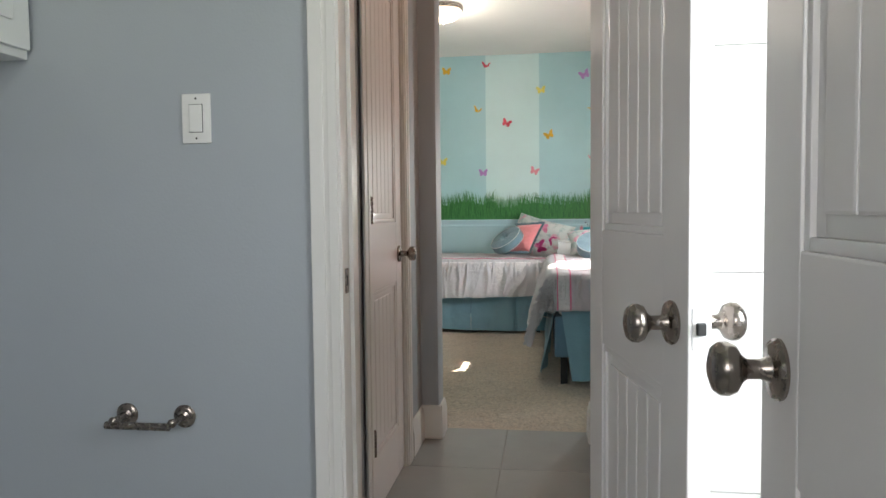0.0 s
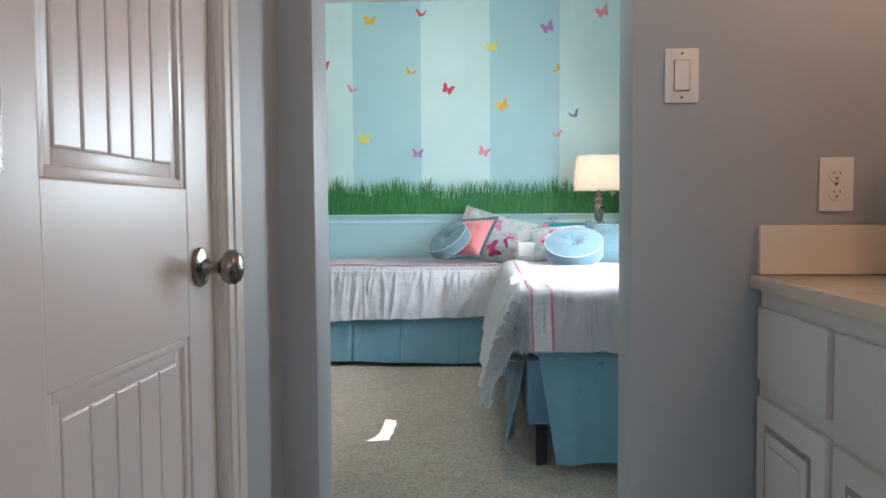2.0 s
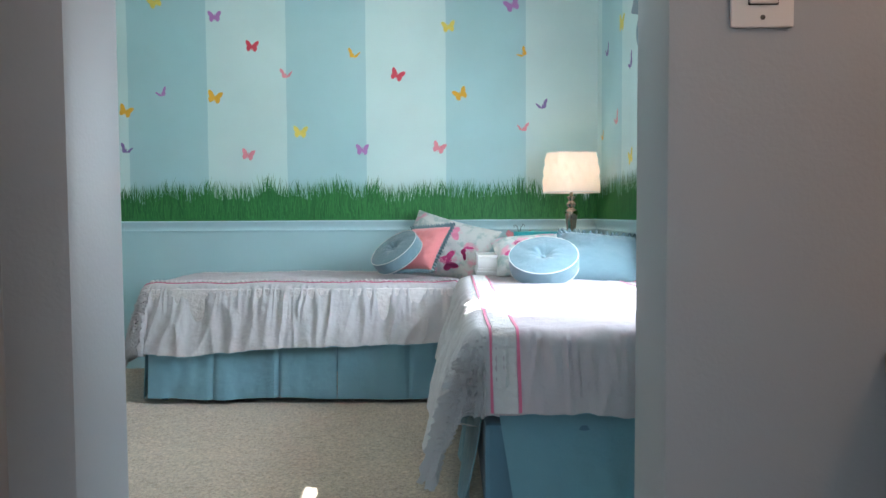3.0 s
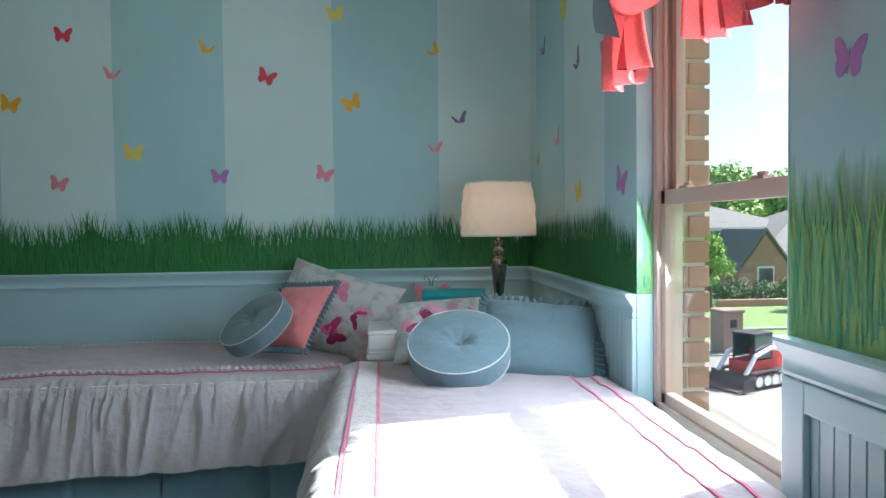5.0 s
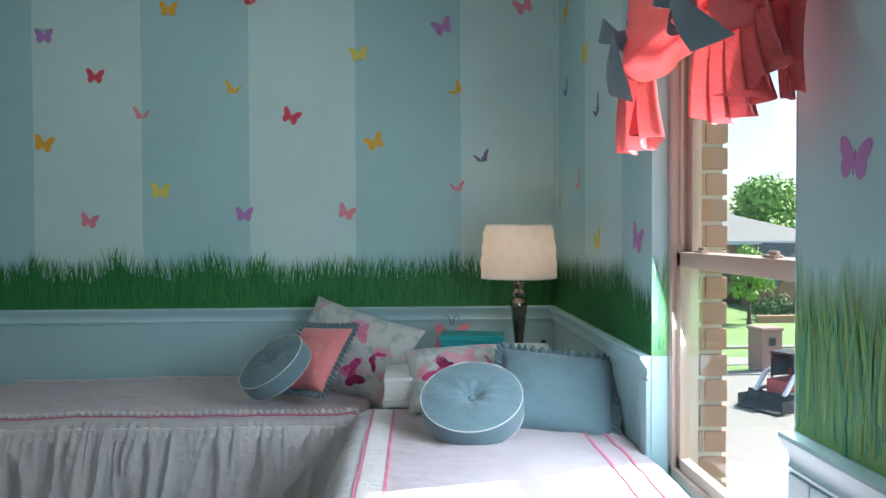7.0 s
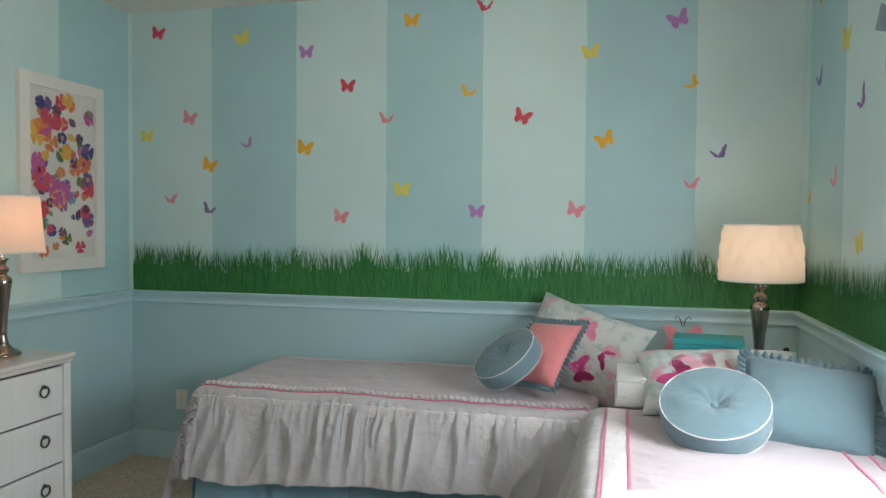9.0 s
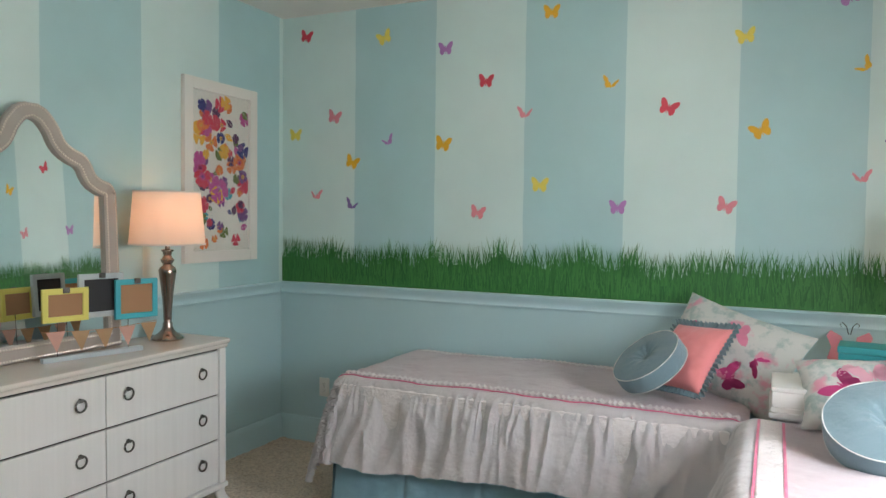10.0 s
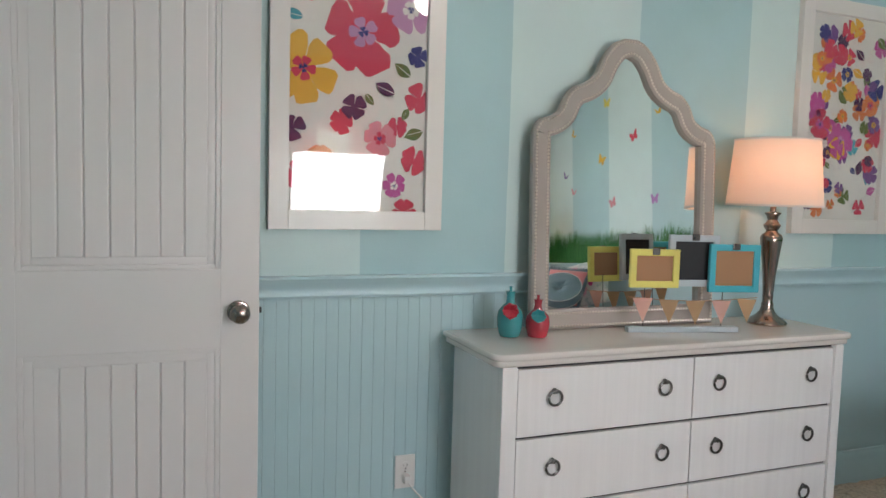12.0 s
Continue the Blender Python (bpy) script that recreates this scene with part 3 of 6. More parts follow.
def door(name, label, m, w, h=2.02, near_hinges=True):
    """Two-panel plank door; hinge side at x = 0, faces at y = 0 and y = 0.035."""
    d = thing(name, label, "door", m)
    st = 0.105 if w < 0.65 else 0.115
    for x0 in (0, w - st):
        part("stile", boxes((x0, x0 + st, 0, 0.035, 0, h), bevel=0.003), M_doorw, d)
    for z0, z1 in ((0, 0.2), (0.79, 1.03), (h - 0.115, h)):
        part("rail", boxes((st - 0.002, w - st + 0.002, 0.0006, 0.0344, z0, z1), bevel=0.003), M_doorw, d)
    part("core", boxes((st, w - st, 0.014, 0.021, 0.2, h - 0.1)), M_doorw, d)
    n = 5 if w < 0.65 else 7
    for z0, z1 in ((0.2, 0.79), (1.03, h - 0.115)):
        step = (w - 2 * st - 0.07) / n
        for i in range(n):
            x0 = st + 0.035 + i * step
            part("plank", boxes((x0 + 0.0015, x0 + step - 0.0015, 0.007, 0.028, z0 + 0.035, z1 - 0.035), bevel=0.004), M_doorw, d)
        bm = bmesh.new()
        for a, b, s in ((0.0, 0.014, 0.0035), (0.014, 0.037, 0.0095)):
            for x0, x1, q0, q1 in ((st + a, st + b, z0 + a, z1 - a), (w - st - b, w - st - a, z0 + a, z1 - a), (st + b, w - st - b, z0 + a, z0 + b), (st + b, w - st - b, z1 - b, z1 - a)):
                box(bm, x0, x1, s, 0.035 - s, q0, q1, 0.0022)
        part("panel_moulding", bm, M_doorw, d, smooth=True)
    kz = 0.90
    knob_part(d, pose(w - 0.062, 0, kz))
    knob_part(d, pose(w - 0.062, 0.035, kz, 0, 0, 180))
    plate = part("latch_plate", boxes((w - 0.001, w + 0.0015, 0.006, 0.029, kz - 0.03, kz + 0.03), bevel=0.0005), M_plate, d, "pale metal latch plate")
    part("latch_bolt", boxes((w + 0.001, w + 0.009, 0.011, 0.024, kz - 0.009, kz + 0.009), bevel=0.002), M_dark, plate)
    for z0 in (0.24, 1.03, 1.78):
        bm = lathe([(0.006, 0), (0.0065, 0.002), (0.0065, 0.086), (0.004, 0.092)], 12)
        box(bm, 0.0, 0.022, 0.002, 0.0045, 0, 0.088)
        part("hinge", bm, M_nickel, d, "nickel butt hinge", True, pose(-0.003, -0.021 if near_hinges else 0.04, z0))
    return d


door("closet_door", "closed white plank-panel closet door with nickel hinges", pose(HX - 0.006, CY0, FB + 0.008, 0, 0, 90), CY1 - CY0)
door("toilet_room_door", "open white plank-panel door with nickel knobs", pose(-0.371, 3.13, FB + 0.008, 0, 0, -79.8), 0.585, near_hinges=False)
door("entry_door", "open white plank-panel door beside the entry", pose(-0.176, 1.56, FB + 0.008, 0, 0, 90.8), 0.80)
door("bedroom_door", "open white plank-panel bedroom door against the wall", pose(-3.15, 4.99, 0.02, 0, 0, 90), 0.765)
strike = thing("strike_plate", "dark nickel strike plate in the white jamb", "strike plate", pose(PX0, PY0 + 0.02, 0.945))
part("plate", boxes((0, 0.002, -0.014, 0.014, -0.03, 0.03), bevel=0.0008), M_nickel, strike)
part("hole", boxes((0.0018, 0.0024, -0.007, 0.007, -0.012, 0.012)), M_dark, strike)

# ---- plates on the walls ----


def wall_plate(name, label, m, outlet, group):
    """Switch or outlet plate; faces -y."""
    d = thing(name, label, "outlet" if outlet else "light switch", m, group)
    part("plate", boxes((-0.037, 0.037, -0.006, 0, -0.0595, 0.0595), bevel=0.0035), M_plate, d, smooth=True)
    if outlet:
        for z0 in (-0.02, 0.02):
            f = part("socket", lathe([(0.001, 0.0), (0.0165, 0), (0.0165, 0.003), (0.001, 0.0034)], 24), M_plate, d, m=pose(0, -0.005, z0, 90))
            part("slot", boxes((-0.0075, -0.0055, 0.002, 0.006, 0.003, 0.0042), (0.0055, 0.0075, 0.001, 0.007, 0.003, 0.0042), (-0.002, 0.002, -0.009, -0.005, 0.003, 0.0042)), M_dark, f)
    else:
        part("rocker_frame", boxes((-0.0175, 0.0175, -0.0072, -0.005, -0.034, 0.034)), M_dark, d)
        part("rocker", boxes((-0.0162, 0.0162, -0.0105, -0.005, -0.0328, 0.0328), bevel=0.002), M_plate, d)
    for z0 in (-0.048, 0.048) if not outlet else (0.0,):
        part("screw", lathe([(0.0005, 0), (0.003, 0), (0.0025, 0.0012), (0.0005, 0.0014)], 10), M_chrome, d, m=pose(0, -0.006, z0, 90))
    return d


wall_plate("light_switch", "white rocker switch plate on grey-blue wall", pose(-1.306, PY0, 1.34), False, "switch plates")
wall_plate("light_switch", "white rocker switch plate beside the bedroom opening", pose(-0.152, 4.818, 1.325), False, "switch plates")
wall_plate("wall_outlet", "white duplex outlet above the vanity splash", pose(0.184, 4.818, 1.083), True, "outlets")
outlet_l = wall_plate("wall_outlet", "white duplex outlet on aqua beadboard with a cord", pose(XL + 0.004, 6.27, 0.32, 0, 0, 90), True, "outlets")
wall_plate("wall_outlet", "white duplex outlet on the back wall behind the bed", pose(-2.91, YB, 0.36), True, "outlets")
cord = thing("lamp_cord", "white lamp cord plugged into the outlet", "cord", pose(XL + 0.012, 6.27, 0.30))
part("plug", boxes((0.0, 0.03, -0.012, 0.012, -0.014, 0.014), bevel=0.005), M_plate, cord)
part("wire", tube([(0.028, 0.004 * i + 0.0022 * i * i, -0.012 * i - 0.0012 * i * i) for i in range(12)], 0.003), M_plate, cord)

holder = thing("toilet_paper_holder", "brushed nickel toilet paper bar on two posts", "paper holder", pose(-1.437, PY0, 0.607))
for x in (-0.077, 0.077):
    p = part("post", lathe([(0.002, 0), (0.028, 0), (0.029, 0.004), (0.024, 0.008), (0.019, 0.009), (0.017, 0.014), (0.01, 0.017), (0.008, 0.03), (0.009, 0.055), (0.011, 0.066), (0.004, 0.071), (0.001, 0.072)], 28),
             M_nickel, holder, smooth=True, m=pose(x, 0, 0, 90))
part("bar", tube([(-0.1, -0.058, -0.012), (-0.095, -0.058, -0.012), (0.06, -0.058, -0.012), (0.066, -0.058, -0.012)], 0.0095, 16), M_nickel, holder, smooth=True)

# wall cabinet over the toilet
cab = thing("wall_cabinet", "white painted wall cabinet in the toilet room", "cabinet", pose(0, 0, 1.497))
part("body", boxes((-2.055, -1.75, 2.5, PY0 - 0.003, 0, 0.75), bevel=0.003), M_vanity, cab)
for y0, y1 in ((2.515, 2.815), (2.822, 3.132)):
    dd = part("cabinet_door", boxes((-1.75, -1.732, y0, y1, 0.02, 0.73), bevel=0.003), M_vanity, cab)
    part("raised_panel", boxes((-1.733, -1.725, y0 + 0.06, y1 - 0.06, 0.08, 0.67), bevel=0.006), M_vanity, dd)

# ---- vanity ----
van = thing("vanity_cabinet", "white raised-panel bathroom vanity under a cream counter", "vanity", pose(0, 0, FB))
part("carcass", boxes((0.034, 0.6, 3.32, 4.8, 0.09, 0.82), (0.09, 0.6, 3.32, 4.8, 0.0, 0.09)), M_vanity, van)
part("face_frame", boxes((0.022, 0.036, 3.32, 4.803, 0.085, 0.823), bevel=0.002), M_vanity, van)
for y0, y1 in ((4.462, 4.778), (3.992, 4.436), (3.36, 3.966)):
    part("drawer_front", boxes((0.006, 0.0225, y0, y1, 0.628, 0.788), bevel=0.005), M_vanity, van, smooth=True)
for y0, y1 in ((4.462, 4.778), (4.10, 4.436), (3.74, 4.074), (3.36, 3.714)):
    dd = part("cabinet_door", boxes((0.006, 0.0225, y0, y1, 0.12, 0.592), bevel=0.005), M_vanity, van, smooth=True)
    bm = boxes((0.0015, 0.008, y0 + 0.062, y1 - 0.062, 0.182, 0.53), bevel=0.005)
    box(bm, -0.003, 0.004, y0 + 0.085, y1 - 0.085, 0.205, 0.507, 0.004)
    part("raised_panel", bm, M_vanity, dd, smooth=True)
    # thin grey sheet paints a groove's shade round the panel; nothing is recessed
    part("groove_shade", boxes((0.0052, 0.0075, y0 + 0.05, y1 - 0.05, 0.17, 0.542)), M_grout, dd)
top = thing("vanity_counter", "cream cultured-marble vanity counter with a side splash", "counter")
part("slab", boxes((0.0, 0.62, 3.29, 4.816, 0.854, 0.884), bevel=0.006), M_counter, top, smooth=True)
part("side_splash", boxes((0.016, 0.618, 4.797, 4.816, 0.8845, 0.994), bevel=0.004), M_counter, top, smooth=True)
part("back_splash", boxes((0.6, 0.618, 3.29, 4.796, 0.8845, 0.994), bevel=0.004), M_counter, top, smooth=True)
fig = thing("carved_ornament", "weathered carved wooden seahorse ornament on the counter", "ornament", pose(0.325, 4.62, 0.885))
part("stem", tube([(0.0, 0.01 * math.sin(i * 0.8), 0.02 + 0.035 * i) for i in range(11)], 0.026, 12), M_linen, fig, smooth=True)
part("head", lathe([(0.002, 0.36), (0.03, 0.37), (0.042, 0.4), (0.036, 0.44), (0.015, 0.47), (0.002, 0.475)], 18), M_linen, fig, smooth=True)
for i in range(5):
    part("foot", lathe([(0.002, 0), (0.022, 0.004), (0.026, 0.016), (0.018, 0.03), (0.002, 0.034)], 14), M_linen, fig, smooth=True,
         m=pose(0.05 * math.cos(i * 1.256 + 2.6), 0.05 * math.sin(i * 1.256 + 2.6), 0))

# ---- bedroom window ----
win = tagged(new("window_1"), "almond vinyl single-hung window with clear panes", "window", kind="structure")
fy0, fy1 = WY0 + 0.006, WY1 - 0.006
part("window_frame", boxes((0.536, 0.618, fy1 - 0.03, fy1, 0.655, 2.27), (0.536, 0.618, fy0, fy0 + 0.03, 0.655, 2.27), (0.536, 0.618, fy0, fy1, 0.655, 0.683), (0.536, 0.618, fy0, fy1, 2.24, 2.27),
                           (0.556, 0.566, fy1 - 0.045, fy1 - 0.028, 0.683, 2.24), (0.556, 0.566, fy0 + 0.028, fy0 + 0.045, 0.683, 2.24), bevel=0.002), M_vinyl, win)
for nm, x0, z0, z1 in (("lower_sash", 0.548, 0.684, 1.335), ("upper_sash", 0.582, 1.30, 2.238)):
    y0, y1, x1 = fy0 + 0.032, fy1 - 0.032, x0 + 0.03
    s = part(nm, boxes((x0, x1, y1 - 0.034, y1, z0, z1), (x0, x1, y0, y0 + 0.034, z0, z1), (x0, x1, y0, y1, z0, z0 + 0.036), (x0, x1, y0, y1, z1 - 0.045, z1), bevel=0.003), M_vinyl, win, smooth=True)
    g = part("pane", boxes((x0 + 0.012, x0 + 0.016, y0 + 0.03, y1 - 0.03, z0 + 0.03, z1 - 0.04)), M_glass, s, "clear glass pane")
    g.visible_shadow = False
for y in (7.12, 6.72):
    lk = part("sash_lock", boxes((0.552, 0.574, y - 0.028, y + 0.028, 1.336, 1.343), (0.556, 0.566, y - 0.03, y + 0.006, 1.343, 1.352), bevel=0.002), M_vinyl, win)

# ---- draped valance ----
val = thing("window_valance", "coral quilted swag valance tied with dusty blue bows", "valance")


def along(knots, u):
    """A value eased along a row of knots, u from 0 to 1."""
    k = u * (len(knots) - 1)
    i = min(len(knots) - 2, int(k))
    w = k - i
    w = w * w * (3 - 2 * w)
    return knots[i] * (1 - w) + knots[i + 1] * w


def swag(y0, y1, lows, x, belly, amp, seed):
    """Bunched cloth between two ties: hangs from the header, bellies out, tucks back under; folds run as slack arcs that meet at the ties."""
    def f(u, v):
        y = y0 + (y1 - y0) * u
        low = along(lows, u)
        mid = math.sin(math.pi * min(1, max(0, u)))
        if v < 0.82:
            q = v / 0.82
            z = 2.37 + (low - 2.37) * q
            out = belly * (0.35 + 0.65 * mid ** 0.7) * math.sin(math.pi * 0.5 * q ** 1.6)
        else:
            q = (v - 0.82) / 0.18
            z = low + 0.028 * math.sin(q * math.pi * 0.5) ** 2 - 0.012 * math.sin(q * math.pi)
            out = belly * (0.35 + 0.65 * mid ** 0.7) * (1 - 0.95 * q)
        d = (z - low) + 0.05 * noise.noise((u * 2, z * 3, seed))
        arc = d / (0.035 + 0.075 * mid)
        wave = 0.5 + 0.5 * math.sin(6.2832 * arc + 1.2 * noise.noise((u * 3, d * 8, seed + 2)))
        fade = math.exp(-max(0, d) / 0.16) * min(1, v * 3)
        out += amp * (wave ** 1.5 - 0.3) * fade * (0.4 + 0.6 * mid)
        return Vector((x - out - 0.006 * noise.noise((y * 9, z * 9, seed)), y, z))
    return surface(72, 96, f, 0.003)


def fan_tail(top, hem_y, hem_z, ztop, x, pleats, depth, spread, seed):
    """Pleated tail that fans out from the tie: top is the y-range at the tie, the hem runs through hem_y, hem_z."""
    def f(u, v):
        yt = top[0] + (top[1] - top[0]) * u
        yb, zb = along(hem_y, u), along(hem_z, u)
        ph = 6.2832 * pleats * u + 0.7 * noise.noise((u * 4, v, seed))
        open_up = v ** spread
        y = yt + (yb - yt) * open_up + 0.010 * math.sin(2 * ph) * v
        tri = 0.5 + 0.5 * math.cos(ph)
        z = ztop + (zb - ztop) * v - 0.010 * (1 - tri) * v
        return Vector((x - depth * (tri ** 0.7) * (0.25 + 0.75 * v) - 0.035 * math.sin(v * 2.2), y, z))
    return surface(110, 34, f, 0.003)


part("header_board", boxes((0.40, 0.482, 6.30, 7.42, 2.38, 2.40)), M_val, val)
part("header", surface(80, 10, lambda u, v: Vector((0.40 + 0.012 * math.sin(u * 150), 6.30 + 1.12 * u, 2.40 - 0.16 * v)), 0.003), M_val, val, smooth=True)
part("swag", swag(7.225, 6.655, (1.93, 1.86, 1.81, 1.79, 1.782, 1.785, 1.82, 1.90), 0.42, 0.085, 0.024, 4), M_val, val, smooth=True)
part("swag", swag(6.645, 6.315, (1.90, 1.82, 1.79, 1.78, 1.80, 1.84), 0.415, 0.06, 0.02, 9), M_val, val, smooth=True)
part("tail", fan_tail((7.29, 7.16), (7.225, 7.13, 7.03, 6.945), (1.630, 1.622, 1.624, 1.645), 1.98, 0.425, 2.5, 0.045, 0.55, 2), M_val, val, smooth=True)
part("tail", fan_tail((6.69, 6.50), (6.672, 6.575, 6.49, 6.40, 6.345, 6.312), (1.645, 1.618, 1.612, 1.622, 1.660, 1.715), 1.93, 0.425, 5.0, 0.042, 0.6, 6), M_val, val, smooth=True)
part("tail", fan_tail((6.40, 6.33), (6.385, 6.345), (1.632, 1.640), 1.93, 0.452, 1.5, 0.015, 1.0, 3), M_val, val, smooth=True)
part("upright_edge", surface(8, 20, lambda u, v: Vector((0.455 - 0.012 * math.sin(u * 3.1), 7.37 - 0.09 * u, 2.38 - 0.42 * v)), 0.003), M_val, val, smooth=True)


def bow(y, z, x, tip, ear):
    """Knot, two folded ears, a strap up to the header and a broad streamer cut on the slant."""
    k = part("bow", lathe([(0.004, -0.03), (0.02, -0.024), (0.026, 0), (0.02, 0.024), (0.004, 0.03)], 14), M_bow, val, "dusty blue fabric bow", True, pose(x, y, z, 0, 12, 20))
    for e, lift, wide in ((ear, 0.035, 0.075), (-0.4 * ear, -0.075, 0.03)):
        part("loop", surface(20, 8, lambda u, v: Vector((-0.012 - 0.035 * math.sin(u * math.pi), e * math.sin(u * math.pi * 0.62), lift * math.sin(u * math.pi * 0.62) + (v - 0.5) * wide * (0.45 + 0.55 * math.sin(u * math.pi)))), 0.003),
             M_bow, k, smooth=True)
    ln = math.hypot(*tip)
    ay, az = tip[0] / ln, tip[1] / ln

    def streamer(u, v):
        d = ln * u * (1.0 - 0.28 * (1 - v) * u)
        w = (v - 0.5) * (0.035 + 0.045 * u)
        return Vector((-0.03 - 0.014 * math.sin(u * 3.2 + v * 1.4), ay * d + az * w, az * d - ay * w))
    part("streamer", surface(18, 8, streamer, 0.003), M_bow, k, smooth=True)
    part("strap", surface(10, 4, lambda u, v: Vector((-0.004 - 0.01 * math.sin(u * 3), -0.015 - 0.035 * v + 0.01 * u, 0.02 + (2.36 - z) * u)), 0.003), M_bow, k, smooth=True)


bow(7.235, 1.955, 0.375, (-0.085, -0.225), 0.06)
bow(6.675, 1.885, 0.345, (-0.155, -0.15), 0.05)

# ---- painted mural: grass and butterflies ----


def grass_strokes(name, label, to_wall, length, count, tall, mat, seed, dens_body=True):
    """Brush strokes of grass in one mesh; to_wall(s, h, out) places length s, height h."""
    rnd = random.Random(seed)
    verts, faces = [], []
    if dens_body:
        n = int(length / 0.02)
        for i in range(n + 1):
            s = length * i / n
            hill = 0.125 + 0.06 * noise.noise((s * 2.3, seed, 0)) + 0.055 * noise.noise((s * 7, seed, 4)) + 0.008 * noise.noise((s * 40, seed, 9))
            verts += [to_wall(s, 0.0, 0.0008), to_wall(s, hill * tall, 0.0008)]
            if i:
                k = len(verts)
                faces.append((k - 4, k - 2, k - 1, k - 3))
    for i in range(count):
        s = rnd.uniform(0, length)
        hill = 0.125 + 0.06 * noise.noise((s * 2.3, seed, 0)) + 0.055 * noise.noise((s * 7, seed, 4))
        base = rnd.uniform(0, hill * 0.75) if dens_body else rnd.uniform(0, 0.1)
        top = base + rnd.uniform(0.05, 0.15) if rnd.random() < 0.75 else hill + rnd.uniform(0.03, 0.12)
        top *= 1 if dens_body else 1.5
        lean, w, o = rnd.uniform(-0.045, 0.045), rnd.uniform(0.0015, 0.0042) * (1 if dens_body else 1.35), rnd.uniform(0.0012, 0.0034)
        k = len(verts)
        for q in (0, 0.35, 0.7):
            c, h, ww = s + lean * q * q, (base + (top - base) * q) * tall, w * (1 - 0.5 * q)
            verts += [to_wall(max(0, min(length, c - ww)), h, o), to_wall(max(0, min(length, c + ww)), h, o)]
        verts.append(to_wall(max(0, min(length, s + lean)), top * tall, o))
        faces += [(k, k + 1, k + 3, k + 2), (k + 2, k + 3, k + 5, k + 4), (k + 4, k + 5, k + 6)]
    data = bpy.data.meshes.new(name)
    data.from_pydata(verts, [], faces)
    data.materials.append(mat)
    return tagged(new(name, data), label, "wall painting", kind="stuff")


grass_strokes("painted_grass", "hand-painted green grass along the back wall", lambda s, h, o: (XL + s, YB - o, R + h), XR - XL, 3400, 1.22, M_blade, 3)
grass_strokes("painted_grass", "hand-painted green grass beside the window", lambda s, h, o: (XR - o, YB - s, R + h), YB - WY1, 1300, 1.22, M_blade, 8)
grass_strokes("painted_grass", "tall hand-painted grass on the window wall", lambda s, h, o: (XR - o, WY0 - s, R + h), 1.4, 620, 0.82, M_blade2, 12, False)
wash = part("painted_grass_wash", boxes((XR - 0.0012, XR - 0.0004, WY0 - 1.4, WY0 - 0.002, R + 0.001, R + 0.42)), M_wash, label="pale green paint wash behind tall painted grass")
tagged(wash, "pale green paint wash behind tall painted grass", "wall painting", kind="stuff")
grass_strokes("painted_grass", "bright painted grass wrapping into the window return", lambda s, h, o: (XR + s, WY1 - 0.003 - o, R + h), 0.048, 60, 1.3, M_blade2, 5)


def butterfly_mesh(side):
    """Outline of a painted butterfly about 1 wide: spread, or seen from the side."""
    bm = bmesh.new()

    if side:
        shapes = [[(0.0, -0.12), (0.06, 0.05), (0.10, 0.32), (0.22, 0.50), (0.32, 0.52), (0.33, 0.36), (0.26, 0.14), (0.30, 0.02), (0.24, -0.14), (0.10, -0.16)],
                  [(0.02, -0.13), (-0.10, -0.02), (-0.30, 0.10), (-0.46, 0.16), (-0.44, 0.06), (-0.28, -0.06), (-0.22, -0.16), (-0.08, -0.18)],
                  [(-0.02, -0.20), (0.05, -0.20), (0.06, 0.06), (0.02, 0.12), (-0.02, 0.06)]]
    else:
        wing = [(0.015, 0.02), (0.06, 0.16), (0.20, 0.36), (0.36, 0.46), (0.48, 0.45), (0.50, 0.34), (0.45, 0.16), (0.36, 0.03), (0.40, -0.06), (0.38, -0.22), (0.27, -0.34), (0.16, -0.32), (0.06, -0.16), (0.015, -0.08)]
        shapes = [wing, [(-x, y) for x, y in wing[::-1]], [(-0.02, -0.26), (0.02, -0.26), (0.03, 0.1), (0.015, 0.22), (-0.015, 0.22), (-0.03, 0.1)]]
    for k, s in enumerate(shapes):
        sub = flat(s, 0.02 + 0.004 * k)
        merge(bm, sub)
    return bm


BUTTERFLY_PAINT = {"red": (0.62, 0.06, 0.10), "pink": (0.72, 0.26, 0.32), "purple": (0.42, 0.20, 0.50), "violet": (0.20, 0.14, 0.36), "orange": (0.75, 0.42, 0.03), "yellow": (0.72, 0.62, 0.12)}
FLY = {}
for cname, c in BUTTERFLY_PAINT.items():
    mt = paint("butterfly_" + cname, c, 0.6, 300, 0.0003, 0.12)
    for sd in (False, True):
        FLY[cname, sd] = mesh_of("butterfly", butterfly_mesh(sd), mt)


def butterfly(c, sd, m, size, squeeze=1.0):
    ob = new("painted_butterfly", FLY[c, sd])
    ob.matrix_basis = m @ Matrix.Diagonal((size * squeeze, size, 0.025, 1))
    tagged(ob, "%s butterfly painted on the striped wall" % c, "wall painting", "painted butterflies")


